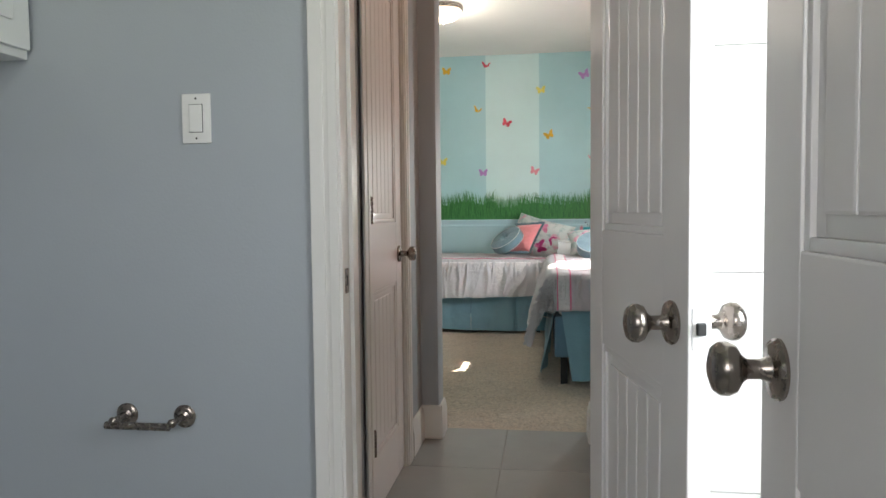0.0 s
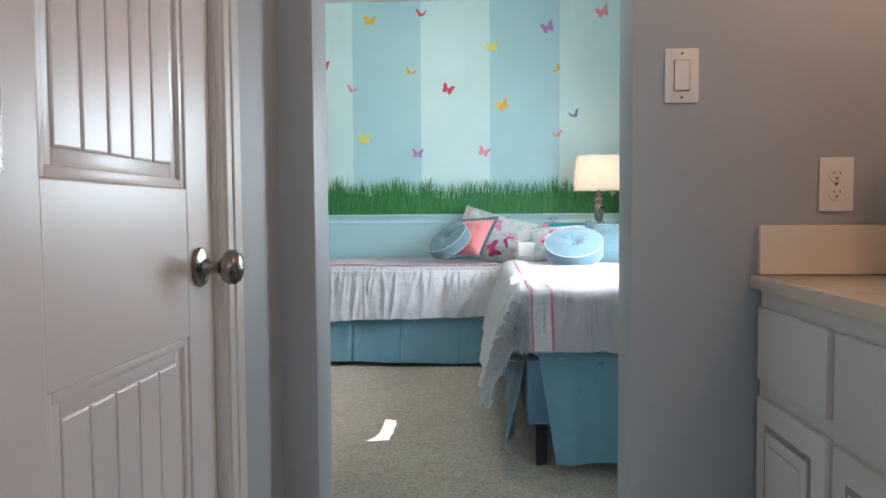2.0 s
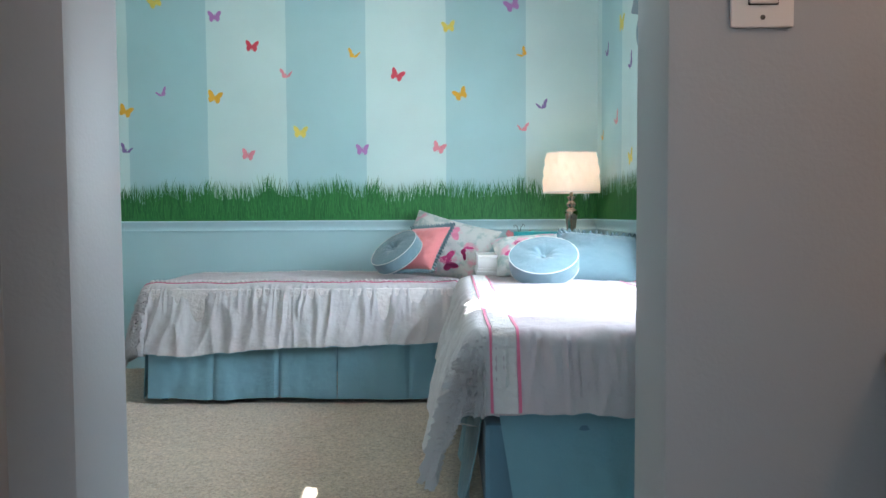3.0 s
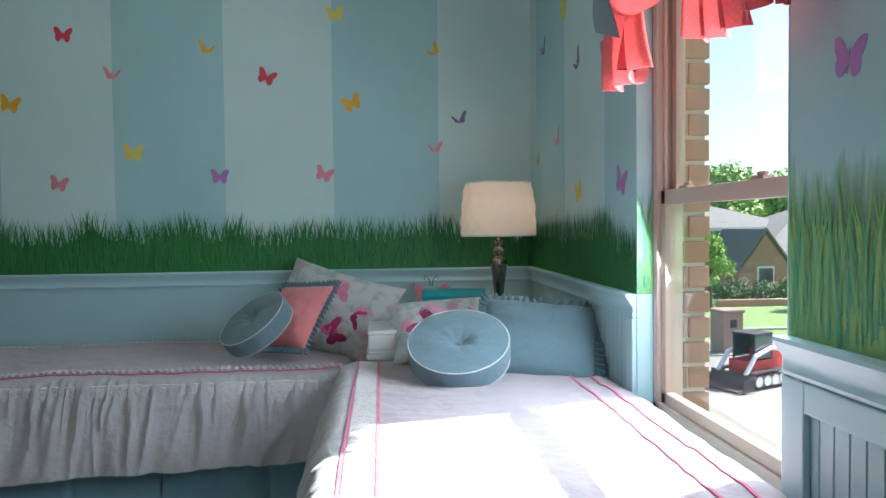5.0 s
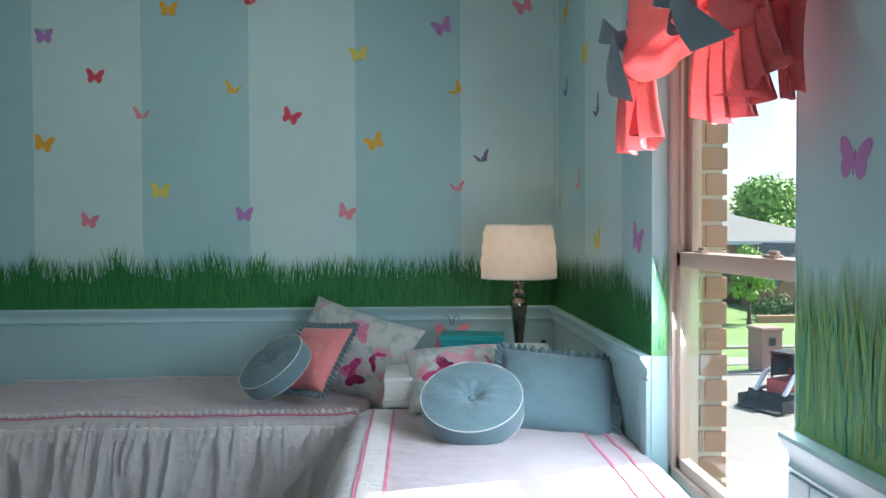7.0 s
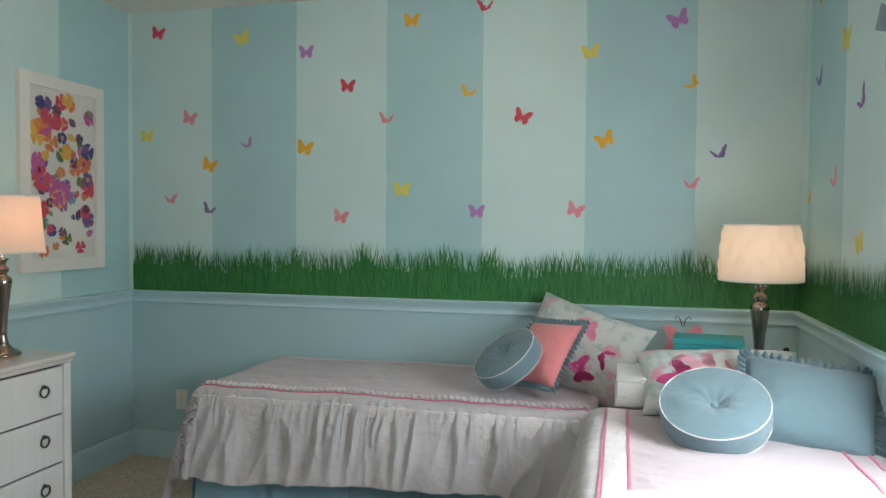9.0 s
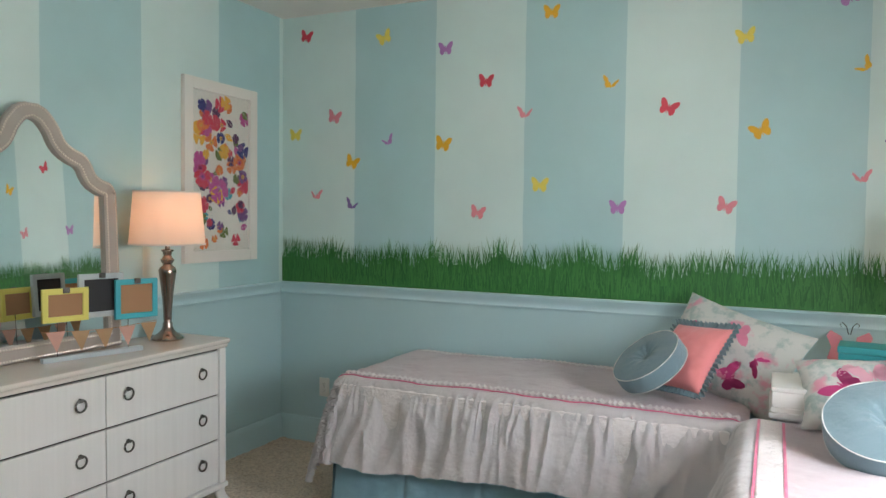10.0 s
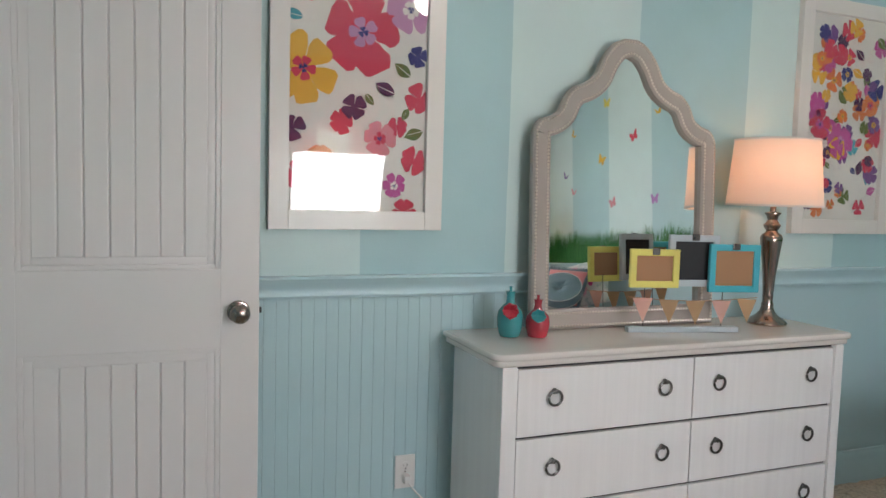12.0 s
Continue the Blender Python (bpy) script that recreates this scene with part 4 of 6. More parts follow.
rb = random.Random(4)
for c, sd, places in (("red", 0, ((-3.06, 2.55), (-1.85, 2.19), (-0.87, 1.99))), ("red", 1, ((-1.07, 2.58),)), ("pink", 0, ((-2.85, 2.04), (-1.89, 1.46), (-0.59, 1.5), (0.33, 2.56))),
                      ("pink", 1, ((-1.62, 2.0), (-0.02, 1.63), (-2.98, 1.56))), ("purple", 0, ((-2.1, 2.39), (-1.11, 1.49), (-0.09, 2.45))), ("purple", 1, ((-2.47, 1.88),)),
                      ("violet", 1, ((-2.72, 1.5), (0.11, 1.78))), ("orange", 0, ((-1.48, 2.53), (-2.11, 1.85), (-2.72, 1.76), (-0.44, 1.86))), ("orange", 1, ((-1.16, 2.13), (-0.02, 2.13))),
                      ("yellow", 0, ((-2.5, 2.49), (-3.14, 1.94), (-1.53, 1.61), (-0.52, 2.31)))):
    for x, z in places:
        butterfly(c, bool(sd), pose(x, YB - 0.0005, z, 90, 0, 0) @ pose(0, 0, 0, 0, 0, rb.uniform(-25, 25)), rb.uniform(0.088, 0.106), 1 if not sd else rb.choice((-1, 1)))
for c, sd, y, z, s in (("violet", 1, 8.56, 2.07, 0.12), ("violet", 1, 7.97, 1.88, 0.12), ("pink", 0, 7.59, 1.83, 0.14), ("yellow", 0, 8.18, 2.15, 0.12), ("pink", 1, 8.3, 1.61, 0.12), ("yellow", 0, 7.96, 1.36, 0.1),
                       ("purple", 0, 7.45, 1.37, 0.11), ("orange", 0, 8.55, 2.44, 0.1), ("purple", 0, 6.30, 1.51, 0.086), ("orange", 0, 6.05, 1.36, 0.11), ("orange", 1, 8.69, 1.55, 0.09)):
    butterfly(c, bool(sd), pose(XR - 0.0005, y, z, 90, 0, -90) @ pose(0, 0, 0, 0, 0, rb.uniform(-22, 22)), s)

# ---- beds ----


class Drape:
    """A cover over a bed's top that hangs over its left (x0) and front (y0) edges."""

    def __init__(self, x0, x1, y0, y1, z, dl, df, seed, flare=0.22, fold=0.016, far=0.03, side=1.0):
        self.a = (x0, x1, y0, y1, z, dl, df, seed, flare, fold, far, side)

    def at(self, s, t):
        x0, x1, y0, y1, z, dl, df, seed, flare, fold, far, side = self.a
        ox, oy = max(0.0, x0 - s), max(0.0, y0 - t)
        le = (ox ** 4 + oy ** 4) ** 0.25
        top = z + 0.010 * noise.noise((s * 2.3, t * 2.3, seed)) + 0.006 * noise.noise((s * 9, t * 9, seed)) + 0.0035 * noise.noise((s * 24, t * 24, seed + 3))
        if le < 1e-6:
            e = min(1, max(0, (x1 - s) / 0.05)) ** 0.5
            return Vector((s, t, top - far * (1 - e)))
        w = (ox / (ox + oy)) if ox + oy else 0
        along = s * (1 - w) + t * w
        r = 0.055
        if le < r * 1.5708:
            out, down = r * math.sin(le / r), r * (1 - math.cos(le / r))
        else:
            k = le - r * 1.5708
            out, down = r + flare * k, r + k * 0.97
        grow = min(1, le / 0.14)
        lean = along + 0.25 * le * noise.noise((along * 2.1, 3.3, seed))
        gath = (0.5 - 1.9 * abs(noise.noise((along * 30 + 1.5 * noise.noise((along * 4, 0, seed)), le * 3.5, seed + 9)))) * math.exp(-(le / 0.17) ** 2)
        gath *= 0.35 + 1.1 * abs(noise.noise((along * 1.9, 0.3, seed + 2)))
        swell = noise.noise((lean * 4.6, le * 1.6, seed))
        crease = (0.5 - 1.9 * abs(noise.noise((lean * 11, le * 2.6, seed + 7)))) * math.exp(-((le - 0.2) / 0.2) ** 2)
        wr = 1.35 * gath + 0.95 * swell * min(1, le / 0.25) + 0.95 * crease
        out += fold * grow * (1 - (1 - side) * w) * (wr + 0.3) * (1 + 0.8 * le)
        down += 0.012 * grow * noise.noise((along * 5, 1.5, seed)) * min(1, le * 4)
        d = Vector((ox, oy, 0)).normalized()
        return Vector((max(s, x0) - d.x * out, max(t, y0) - d.y * out, top - down))

    def strip(self, s0, s1, t0, t1, nu, nv, lift, thick=0.004, ripple=0.0, hem=None):
        def f(u, v):
            s = s0 + (s1 - s0) * u
            ta = t0 + (hem(s) if hem else 0.0)
            t = ta + (t1 - ta) * v
            p, e = self.at(s, t), 0.004
            n = (self.at(s + e, t) - self.at(s - e, t)).cross(self.at(s, t + e) - self.at(s, t - e))
            n = n.normalized() if n.length > 1e-9 else Vector((0, 0, 1))
            k = ripple * (0.5 + 0.5 * math.sin((s if abs(s1 - s0) > abs(t1 - t0) else t) * 230 + 3 * noise.noise((s * 20, t * 20, 2))))
            return p + n * (lift + k)
        return surface(nu, nv, f, thick)


def skirt(name, parent, a, b, z0, z1, flare, label, pleats, seed, slant=0.0):
    """Hanging bed-skirt panel from a to b with soft box pleats."""
    a, b = Vector((*a, 0)), Vector((*b, 0))
    d = (b - a).normalized()
    n = Vector((d.y, -d.x, 0))

    def f(u, v):
        x = (b - a).length * u
        out = flare * v + (0.032 * noise.noise((x * 5, seed, v * 0.7)) + 0.010 * noise.noise((x * 15, seed, v * 1.5))) * (0.3 + v)
        for q in pleats:
            k = abs(x - q)
            if k < 0.02:
                out -= 0.022 * (1 - k / 0.02) * (0.4 + 0.6 * v)
        return a + d * (x + slant * v * (1 - u)) + n * out + Vector((0, 0, z1 + (z0 - z1) * v + 0.004 * math.sin(x * 9 + seed) * v))
    return part(name, surface(max(20, int((b - a).length * 80)), 14, f, 0.003), M_skirt, parent, label, True)


bed1 = thing("twin_bed", "twin bed along the back wall with a teal skirt", "bed", group="twin beds")
part("mattress", boxes((-2.24, -0.47, 7.95, 8.80, 0.40, 0.645), bevel=0.04), M_ruffle, bed1, smooth=True)
part("box_spring", boxes((-2.22, -0.47, 7.93, 8.80, 0.17, 0.40), bevel=0.015), M_spring, bed1)
skirt("bed_skirt", bed1, (-2.20, 7.93), (-1.15, 7.93), 0.035, 0.40, 0.045, "teal pleated skirt panel", (0.36, 0.72), 1)
skirt("bed_skirt", bed1, (-1.145, 7.928), (-0.46, 7.93), 0.03, 0.40, 0.045, "teal pleated skirt panel", (0.4,), 2)
skirt("bed_skirt", bed1, (-2.215, 8.80), (-2.215, 7.93), 0.03, 0.40, 0.04, "teal pleated skirt panel", (0.45,), 3)
for x, y in ((-2.15, 8.0), (-2.15, 8.7), (-0.55, 8.0), (-0.55, 8.7)):
    part("leg", boxes((x - 0.02, x + 0.02, y - 0.02, y + 0.02, 0.0, 0.17), bevel=0.004), M_rubber, bed1)

d1 = Drape(-2.22, -0.44, 8.02, 8.83, 0.665, 0.50, 0.455, 11, 0.26, 0.040, 0.03, 0.45)
duvet1 = thing("duvet", "pale pink and white gathered duvet on the twin bed", "duvet", group="duvets")
part("side_panel", d1.strip(-2.72, -0.44, 7.60, 8.055, 320, 70, 0.0, hem=lambda s: 0.07 * max(0, min(1, (s + 1.9) / 1.4))), M_duvet, duvet1, smooth=True)
part("top_panel", d1.strip(-2.72, -0.44, 8.055, 8.83, 200, 70, 0.0), M_duvet2, duvet1, "pale pink cotton top panel", smooth=True)
part("ruffle", d1.strip(-2.25, -0.47, 8.030, 8.076, 480, 4, 0.006, 0.003, 0.010), M_ruffle, duvet1, "white gathered ruffle", True)
part("piping", d1.strip(-2.27, -0.47, 8.020, 8.028, 300, 2, 0.006), M_pinktrim, duvet1, "pink piping", True)
part("piping", d1.strip(-2.27, -0.47, 8.077, 8.083, 300, 2, 0.005), M_pinktrim, duvet1, "pink piping", True)
part("ruffle", d1.strip(-2.2, -0.6, 8.765, 8.80, 300, 4, 0.003, 0.003, 0.006), M_ruffle, duvet1, "white gathered ruffle", True)

bed2 = thing("twin_bed", "twin bed beside the window with a teal skirt", "bed", group="twin beds")
part("mattress", boxes((-0.40, 0.45, 6.04, 7.92, 0.44, 0.685), bevel=0.04), M_ruffle, bed2, smooth=True)
part("box_spring", boxes((-0.42, 0.455, 6.01, 7.92, 0.18, 0.44), bevel=0.015), M_spring, bed2)
skirt("bed_skirt", bed2, (-0.385, 6.035), (0.46, 6.035), 0.06, 0.52, 0.12, "teal skirt panel at the foot", (0.52,), 5, 0.07)
skirt("bed_skirt", bed2, (-0.43, 7.9), (-0.43, 6.03), 0.08, 0.46, 0.045, "teal pleated skirt panel", (0.6, 1.2), 6)
for x, y in ((-0.36, 6.08), (0.4, 6.08), (-0.36, 7.85), (0.4, 7.85)):
    part("leg", boxes((x - 0.022, x + 0.022, y - 0.022, y + 0.022, 0.0, 0.18), bevel=0.004), M_rubber, bed2)
d2 = Drape(-0.415, 0.478, 6.09, 7.93, 0.712, 0.50, 0.27, 23, 0.28, 0.030, 0.012)
duvet2 = thing("duvet", "white and pale pink duvet with pink lines beside the window", "duvet", group="duvets")
part("side_panel", d2.strip(-0.915, -0.40, 5.82, 7.93, 80, 240, 0.0), M_duvet, duvet2, "pale grey-white cotton border", True)
part("top_panel", d2.strip(-0.40, 0.478, 5.82, 7.93, 120, 220, 0.0), M_duvet2, duvet2, "pale pink cotton panel", True)
for s in (-0.405, -0.325, 0.33, 0.40):
    part("piping", d2.strip(s, s + 0.008, 5.825, 7.90, 2, 260, 0.004), M_pinktrim, duvet2, "pink piping line", True)
part("ruffle", d2.strip(-0.394, -0.328, 5.825, 7.90, 6, 300, 0.002, 0.003, 0.004), M_ruffle, duvet2, "white gathered band", True)


def pillow_face(a, b, w, h, t, seed, p, sgn):
    k = max(0, (1 - abs(a) ** p)) ** 0.55 * max(0, (1 - abs(b) ** p)) ** 0.55
    x = a * w / 2 * (1 - 0.07 * (1 - b * b) * abs(a))
    y = b * h / 2 * (1 - 0.07 * (1 - a * a) * abs(b))
    crease = 0.006 * k * (0.4 - abs(noise.noise((a * 2.5 + b, b * 3.5 - a, seed + 4))))
    return Vector((x, y, sgn * (t / 2 * k + 0.0025) + 0.010 * k * noise.noise((a * 2.2, b * 2.2, seed)) + 0.005 * k * noise.noise((a * 6, b * 6, seed)) + sgn * crease))


M_print = [fabric("print_magenta", (0.52, 0.05, 0.20)), fabric("print_rose", (0.66, 0.22, 0.34)), fabric("print_pink", (0.70, 0.36, 0.45))]


def pillow_mesh(w, h, t, seed, p=2.6):
    bm = bmesh.new()
    n = 28
    for sgn in (-1, 1):
        merge(bm, surface(n, n, lambda u, v: pillow_face(2 * u - 1, 2 * v - 1, w, h, t, seed, p, sgn)))
    bmesh.ops.remove_doubles(bm, verts=bm.verts[:], dist=0.006)
    return bm


def ruffle_mesh(w, h, width, waves, seed):
    """Gathered frill round a pillow's seam."""
    def f(u, v):
        q = (u % 1.0) * 4
        k, e = int(q) % 4, 2 * (q - int(q)) - 1
        a, b = ((e, -1), (1, e), (-e, 1), (-1, -e))[k]
        ix = a * w / 2 * (1 - 0.07 * (1 - b * b) * abs(a))
        iy = b * h / 2 * (1 - 0.07 * (1 - a * a) * abs(b))
        d = Vector((a if abs(a) > 0.9 else a * 0.6, b if abs(b) > 0.9 else b * 0.6, 0)).normalized()
        wave = math.sin(u * waves * 6.283 + 2 * noise.noise((u * 30, seed, 0)))
        return Vector((ix, iy, 0)) + d * width * (v * (0.95 + 0.07 * wave)) + Vector((0, 0, 0.009 * wave * (0.25 + v)))
    return surface(560, 4, f, 0.002, closed_u=True)


def facing(at, normal, up, spin=0):
    """A pose at a point with local z along normal and local y near up."""
    n = Vector(normal).normalized()
    x = Vector(up).cross(n).normalized()
    y = n.cross(x)
    m = Matrix((x, y, n)).transposed().to_4x4()
    return Matrix.Translation(at) @ m @ pose(0, 0, 0, 0, 0, spin)


def round_cushion(label, m, r, t):
    d = thing("round_cushion", label, "cushion", m, "round cushions")
    prof = []
    n = 26
    for i in range(n + 1):
        q = i / n
        rr = r * (0.02 + 0.98 * q)
        dim = math.exp(-(q / 0.22) ** 2) * 0.6
        prof.append((rr, t / 2 * (1.0 - 0.28 * q ** 2.2 - dim)))
    side = [(r * 1.018, t / 2 * 0.5), (r * 1.022, 0), (r * 1.018, -t / 2 * 0.5)]
    full = prof + side + [(a, -b) for a, b in prof[::-1]]
    bm = lathe(full, 64)
    for v in bm.verts:
        a, q = math.atan2(v.co.y, v.co.x), math.hypot(v.co.x, v.co.y) / r
        pucker = 0.045 * math.sin(a * 9 + 0.7 * math.sin(a * 2)) * math.exp(-((q - 0.25) / 0.22) ** 2)
        v.co.z *= 1 + pucker + 0.10 * noise.noise((v.co.x * 14, v.co.y * 14, 1 if v.co.z > 0 else 9))
    part("cushion", bm, M_blue, d, smooth=True)
    for s in (-1, 1):
        part("piping", tube([(r * 1.003 * math.cos(2 * math.pi * i / 72), r * 1.003 * math.sin(2 * math.pi * i / 72), s * t / 2 * 0.72) for i in range(73)], 0.0022, 8), M_piping, d, "white corded piping", True)
    part("button", lathe([(0.001, 0), (0.011, 0.001), (0.012, 0.004), (0.008, 0.008), (0.001, 0.009)], 18), M_blue, d, "covered button", True, pose(0, 0, t / 2 * 0.42))
    return d


def pillow(name, label, m, w, h, t, mat, seed, frill=0.0, frill_mat=None, group="pillows", prints=0):
    d = thing(name, label, "pillow", m, group)
    part("case", pillow_mesh(w, h, t, seed), mat, d, smooth=True)
    if frill:
        part("ruffle", ruffle_mesh(w, h, frill, 64, seed), frill_mat, d, "gathered dusty blue ruffle", True)
    rp = random.Random(seed)
    for i in range(prints):
        u, v = -0.62 + 1.24 * ((i * 0.618 + rp.uniform(0, 0.12)) % 1.0), rp.uniform(-0.6, 0.6)
        spin, bm = rp.uniform(0, 6.28), butterfly_mesh(bool(i % 2))
        bmesh.ops.triangulate(bm, faces=bm.faces[:])
        bmesh.ops.subdivide_edges(bm, edges=bm.edges[:], cuts=2, use_grid_fill=True)
        size = rp.uniform(0.11, 0.15)
        for q in bm.verts:
            x, y = q.co.x * size, q.co.y * size
            a = max(-0.97, min(0.97, u + (x * math.cos(spin) - y * math.sin(spin)) * 2 / w))
            b = max(-0.97, min(0.97, v + (x * math.sin(spin) + y * math.cos(spin)) * 2 / h))
            q.co = pillow_face(a, b, w, h, t, seed, 2.6, 1) + Vector((0, 0, 0.0012 + 0.0006 * (q.co.z > 0.021)))
        part("butterfly_print", bm, M_print[i % 3], d)
    return d


pillow("pillow_sham", "floral pink butterfly sham leaning on the wall", facing((-0.545, 8.53, 0.84), (-0.28, -0.78, 0.5), (0.1, 0.35, 1), -17), 0.62, 0.42, 0.13, M_floral, 3, prints=7)
pillow("throw_pillow", "coral square throw pillow with dusty blue ruffle", facing((-0.69, 8.325, 0.842), (-0.50, -0.58, 0.65), (0, 0.2, 1), -4), 0.31, 0.33, 0.11, M_coral, 5, 0.03, M_blue)
round_cushion("round dusty blue cushion with white piping on the bed", facing((-0.835, 8.215, 0.828), (-0.50, -0.40, 0.77), (0, 0.3, 1), 0), 0.155, 0.10)
pillow("pillow", "floral pink butterfly pillow lying behind the cushions", facing((0.03, 8.00, 0.82), (0.0, -0.55, 0.83), (0, 1, 0.5), 4), 0.62, 0.34, 0.15, M_floral, 9, prints=6)
pillow("throw_pillow", "dusty blue rectangular pillow with a gathered ruffle", facing((0.262, 7.70, 0.812), (-0.10, -0.66, 0.75), (0, 0.8, 0.6), -14), 0.43, 0.36, 0.15, M_blue, 14, 0.034, M_blue)
round_cushion("round dusty blue cushion with white piping beside the window", facing((-0.045, 7.57, 0.812), (-0.10, -0.48, 0.87), (0, 0.6, 0.7), 0), 0.172, 0.11)

# ---- corner table and what stands on it ----
tab = thing("corner_table", "white painted square corner table between the beds", "table")
part("tabletop", boxes((-0.37, 0.46, 7.965, 8.81, 0.705, 0.73), bevel=0.006), M_dresser, tab)
part("apron", boxes((-0.33, 0.42, 8.0, 8.02, 0.60, 0.705), (-0.33, 0.42, 8.76, 8.78, 0.60, 0.705), (-0.33, -0.31, 8.02, 8.76, 0.60, 0.705), (0.40, 0.42, 8.02, 8.76, 0.60, 0.705)), M_dresser, tab)
for x, y in ((-0.31, 8.03), (0.40, 8.03), (-0.31, 8.75), (0.40, 8.75)):
    part("leg", boxes((x - 0.025, x + 0.025, y - 0.025, y + 0.025, 0.0, 0.705), bevel=0.004), M_dresser, tab)
kb = thing("keepsake_box", "plain white lidded box on the corner table", "box")
part("box_body", boxes((-0.365, -0.02, 7.97, 8.28, 0.731, 0.748), (-0.362, -0.023, 7.973, 8.277, 0.748, 0.806), bevel=0.004), M_plate, kb)
part("lid", boxes((-0.364, -0.021, 7.971, 8.279, 0.8065, 0.822), bevel=0.004), M_plate, kb)
tb = thing("teal_box", "flat teal keepsake box standing on the corner table", "box", pose(0.02, 8.36, 0.731, 0, 0, -7))
part("box_body", boxes((-0.14, 0.14, -0.08, 0.08, 0, 0.185), bevel=0.004), M_teal, tb)
part("lid", boxes((-0.144, 0.144, -0.084, 0.084, 0.1855, 0.212), bevel=0.004), M_teal, tb)
bd = thing("butterfly_ornament", "pink wooden butterfly frame with wire antennae", "ornament", pose(-0.055, 8.74, 0.731))
for s in (-1, 1):
    part("wing", flat([(s * 0.005, 0.09), (s * 0.03, 0.19), (s * 0.075, 0.215), (s * 0.09, 0.19), (s * 0.07, 0.14), (s * 0.085, 0.09), (s * 0.06, 0.03), (s * 0.02, 0.0), (s * 0.005, 0.02)], 0.012), FLY["pink", False].materials[0], bd, m=pose(0, 0, 0, 90))
    part("antenna", tube([(s * 0.004, 0, 0.2), (s * 0.012, 0, 0.235), (s * 0.028, 0, 0.252), (s * 0.038, 0, 0.242), (s * 0.032, 0, 0.232)], 0.0022, 6), M_rubber, bd)
part("picture_disc", lathe([(0.001, 0), (0.036, 0), (0.036, 0.004), (0.001, 0.0045)], 28), M_spring, bd, m=pose(0, -0.013, 0.12, 90))
lb = thing("ladybird_ornament", "small red ladybird ornament on the corner table", "ornament", pose(0.40, 8.68, 0.731))
part("shell", lathe([(0.001, 0), (0.03, 0.002), (0.036, 0.03), (0.03, 0.075), (0.015, 0.1), (0.001, 0.104)], 20), M_red, lb, smooth=True)
part("head", lathe([(0.001, 0.0), (0.012, 0.004), (0.016, 0.016), (0.01, 0.028), (0.001, 0.03)], 14), M_rubber, lb, smooth=True, m=pose(0, 0, 0.1))


# ---- table lamps ----


def table_lamp(label, m, quilt):
    d = thing("table_lamp", label, "lamp", m, "table lamps")
    part("base", lathe([(0.002, 0), (0.073, 0), (0.076, 0.006), (0.072, 0.014), (0.058, 0.024), (0.04, 0.036), (0.027, 0.052), (0.022, 0.07), (0.0235, 0.078), (0.0185, 0.088), (0.019, 0.1)], 40), M_pewter, d, smooth=True)
    part("column", lathe([(0.0185, 0.1), (0.0205, 0.11), (0.0195, 0.118), (0.024, 0.19), (0.033, 0.27), (0.0405, 0.325), (0.0415, 0.34), (0.036, 0.352), (0.024, 0.36), (0.021, 0.368), (0.03, 0.382), (0.032, 0.39),
                          (0.024, 0.398), (0.018, 0.41), (0.022, 0.425), (0.03, 0.434), (0.03, 0.438), (0.012, 0.442), (0.01, 0.47), (0.01, 0.50)], 40), M_pewter, d, smooth=True)
    def wave(a, k):
        return 0.012 * abs(math.sin(a * 7 + k * 5.5)) * abs(math.sin(a * 7 - k * 5.5)) * min(1, 6 * k, 6 * (1 - k)) if quilt else 0.0
    prof = [(0.176 - 0.022 * i / 14, 0.466 + 0.252 * i / 14) for i in range(15)]
    sh = part("shade", lathe(prof, 112, False, wave), M_shade, d, "white fabric drum shade", True)
    for r, z in ((0.1765, 0.466), (0.1545, 0.717)):
        part("rim", lathe([(r - 0.002, z - 0.004), (r + 0.0015, z - 0.004), (r + 0.0015, z + 0.004), (r - 0.002, z + 0.004)], 64, False), M_piping, sh)
    part("spider", boxes((-0.154, 0.154, -0.0015, 0.0015, 0.70, 0.703), (-0.0015, 0.0015, -0.154, 0.154, 0.70, 0.703), (-0.003, 0.003, -0.003, 0.003, 0.5, 0.72)), M_nickel, d)
    return d


table_lamp("brushed pewter table lamp with quilted white shade", pose(0.25, 8.5, 0.731) @ Matrix.Diagonal((1, 1, 0.975, 1)), True)
table_lamp("brushed pewter table lamp lit on the white dresser", pose(-3.045, 7.70, 0.819), False)

# ---- dresser ----
dr = thing("dresser", "white streaked six-drawer dresser with ring pulls", "dresser")
DY0, DY1, DX = 6.43, 7.86, -2.832
part("body", boxes((-3.2, DX - 0.012, DY0, DY1, 0.10, 0.775), bevel=0.004), M_dresser, dr)
for y0, y1 in ((DY0, DY0 + 0.055), (DY1 - 0.045, DY1)):
    part("post", boxes((DX - 0.02, DX + (0.012 if y1 - y0 > 0.04 else 0.001), y0, y1, 0.10, 0.775), bevel=0.01 if y1 - y0 > 0.04 else 0.001), M_dresser, dr, smooth=True)


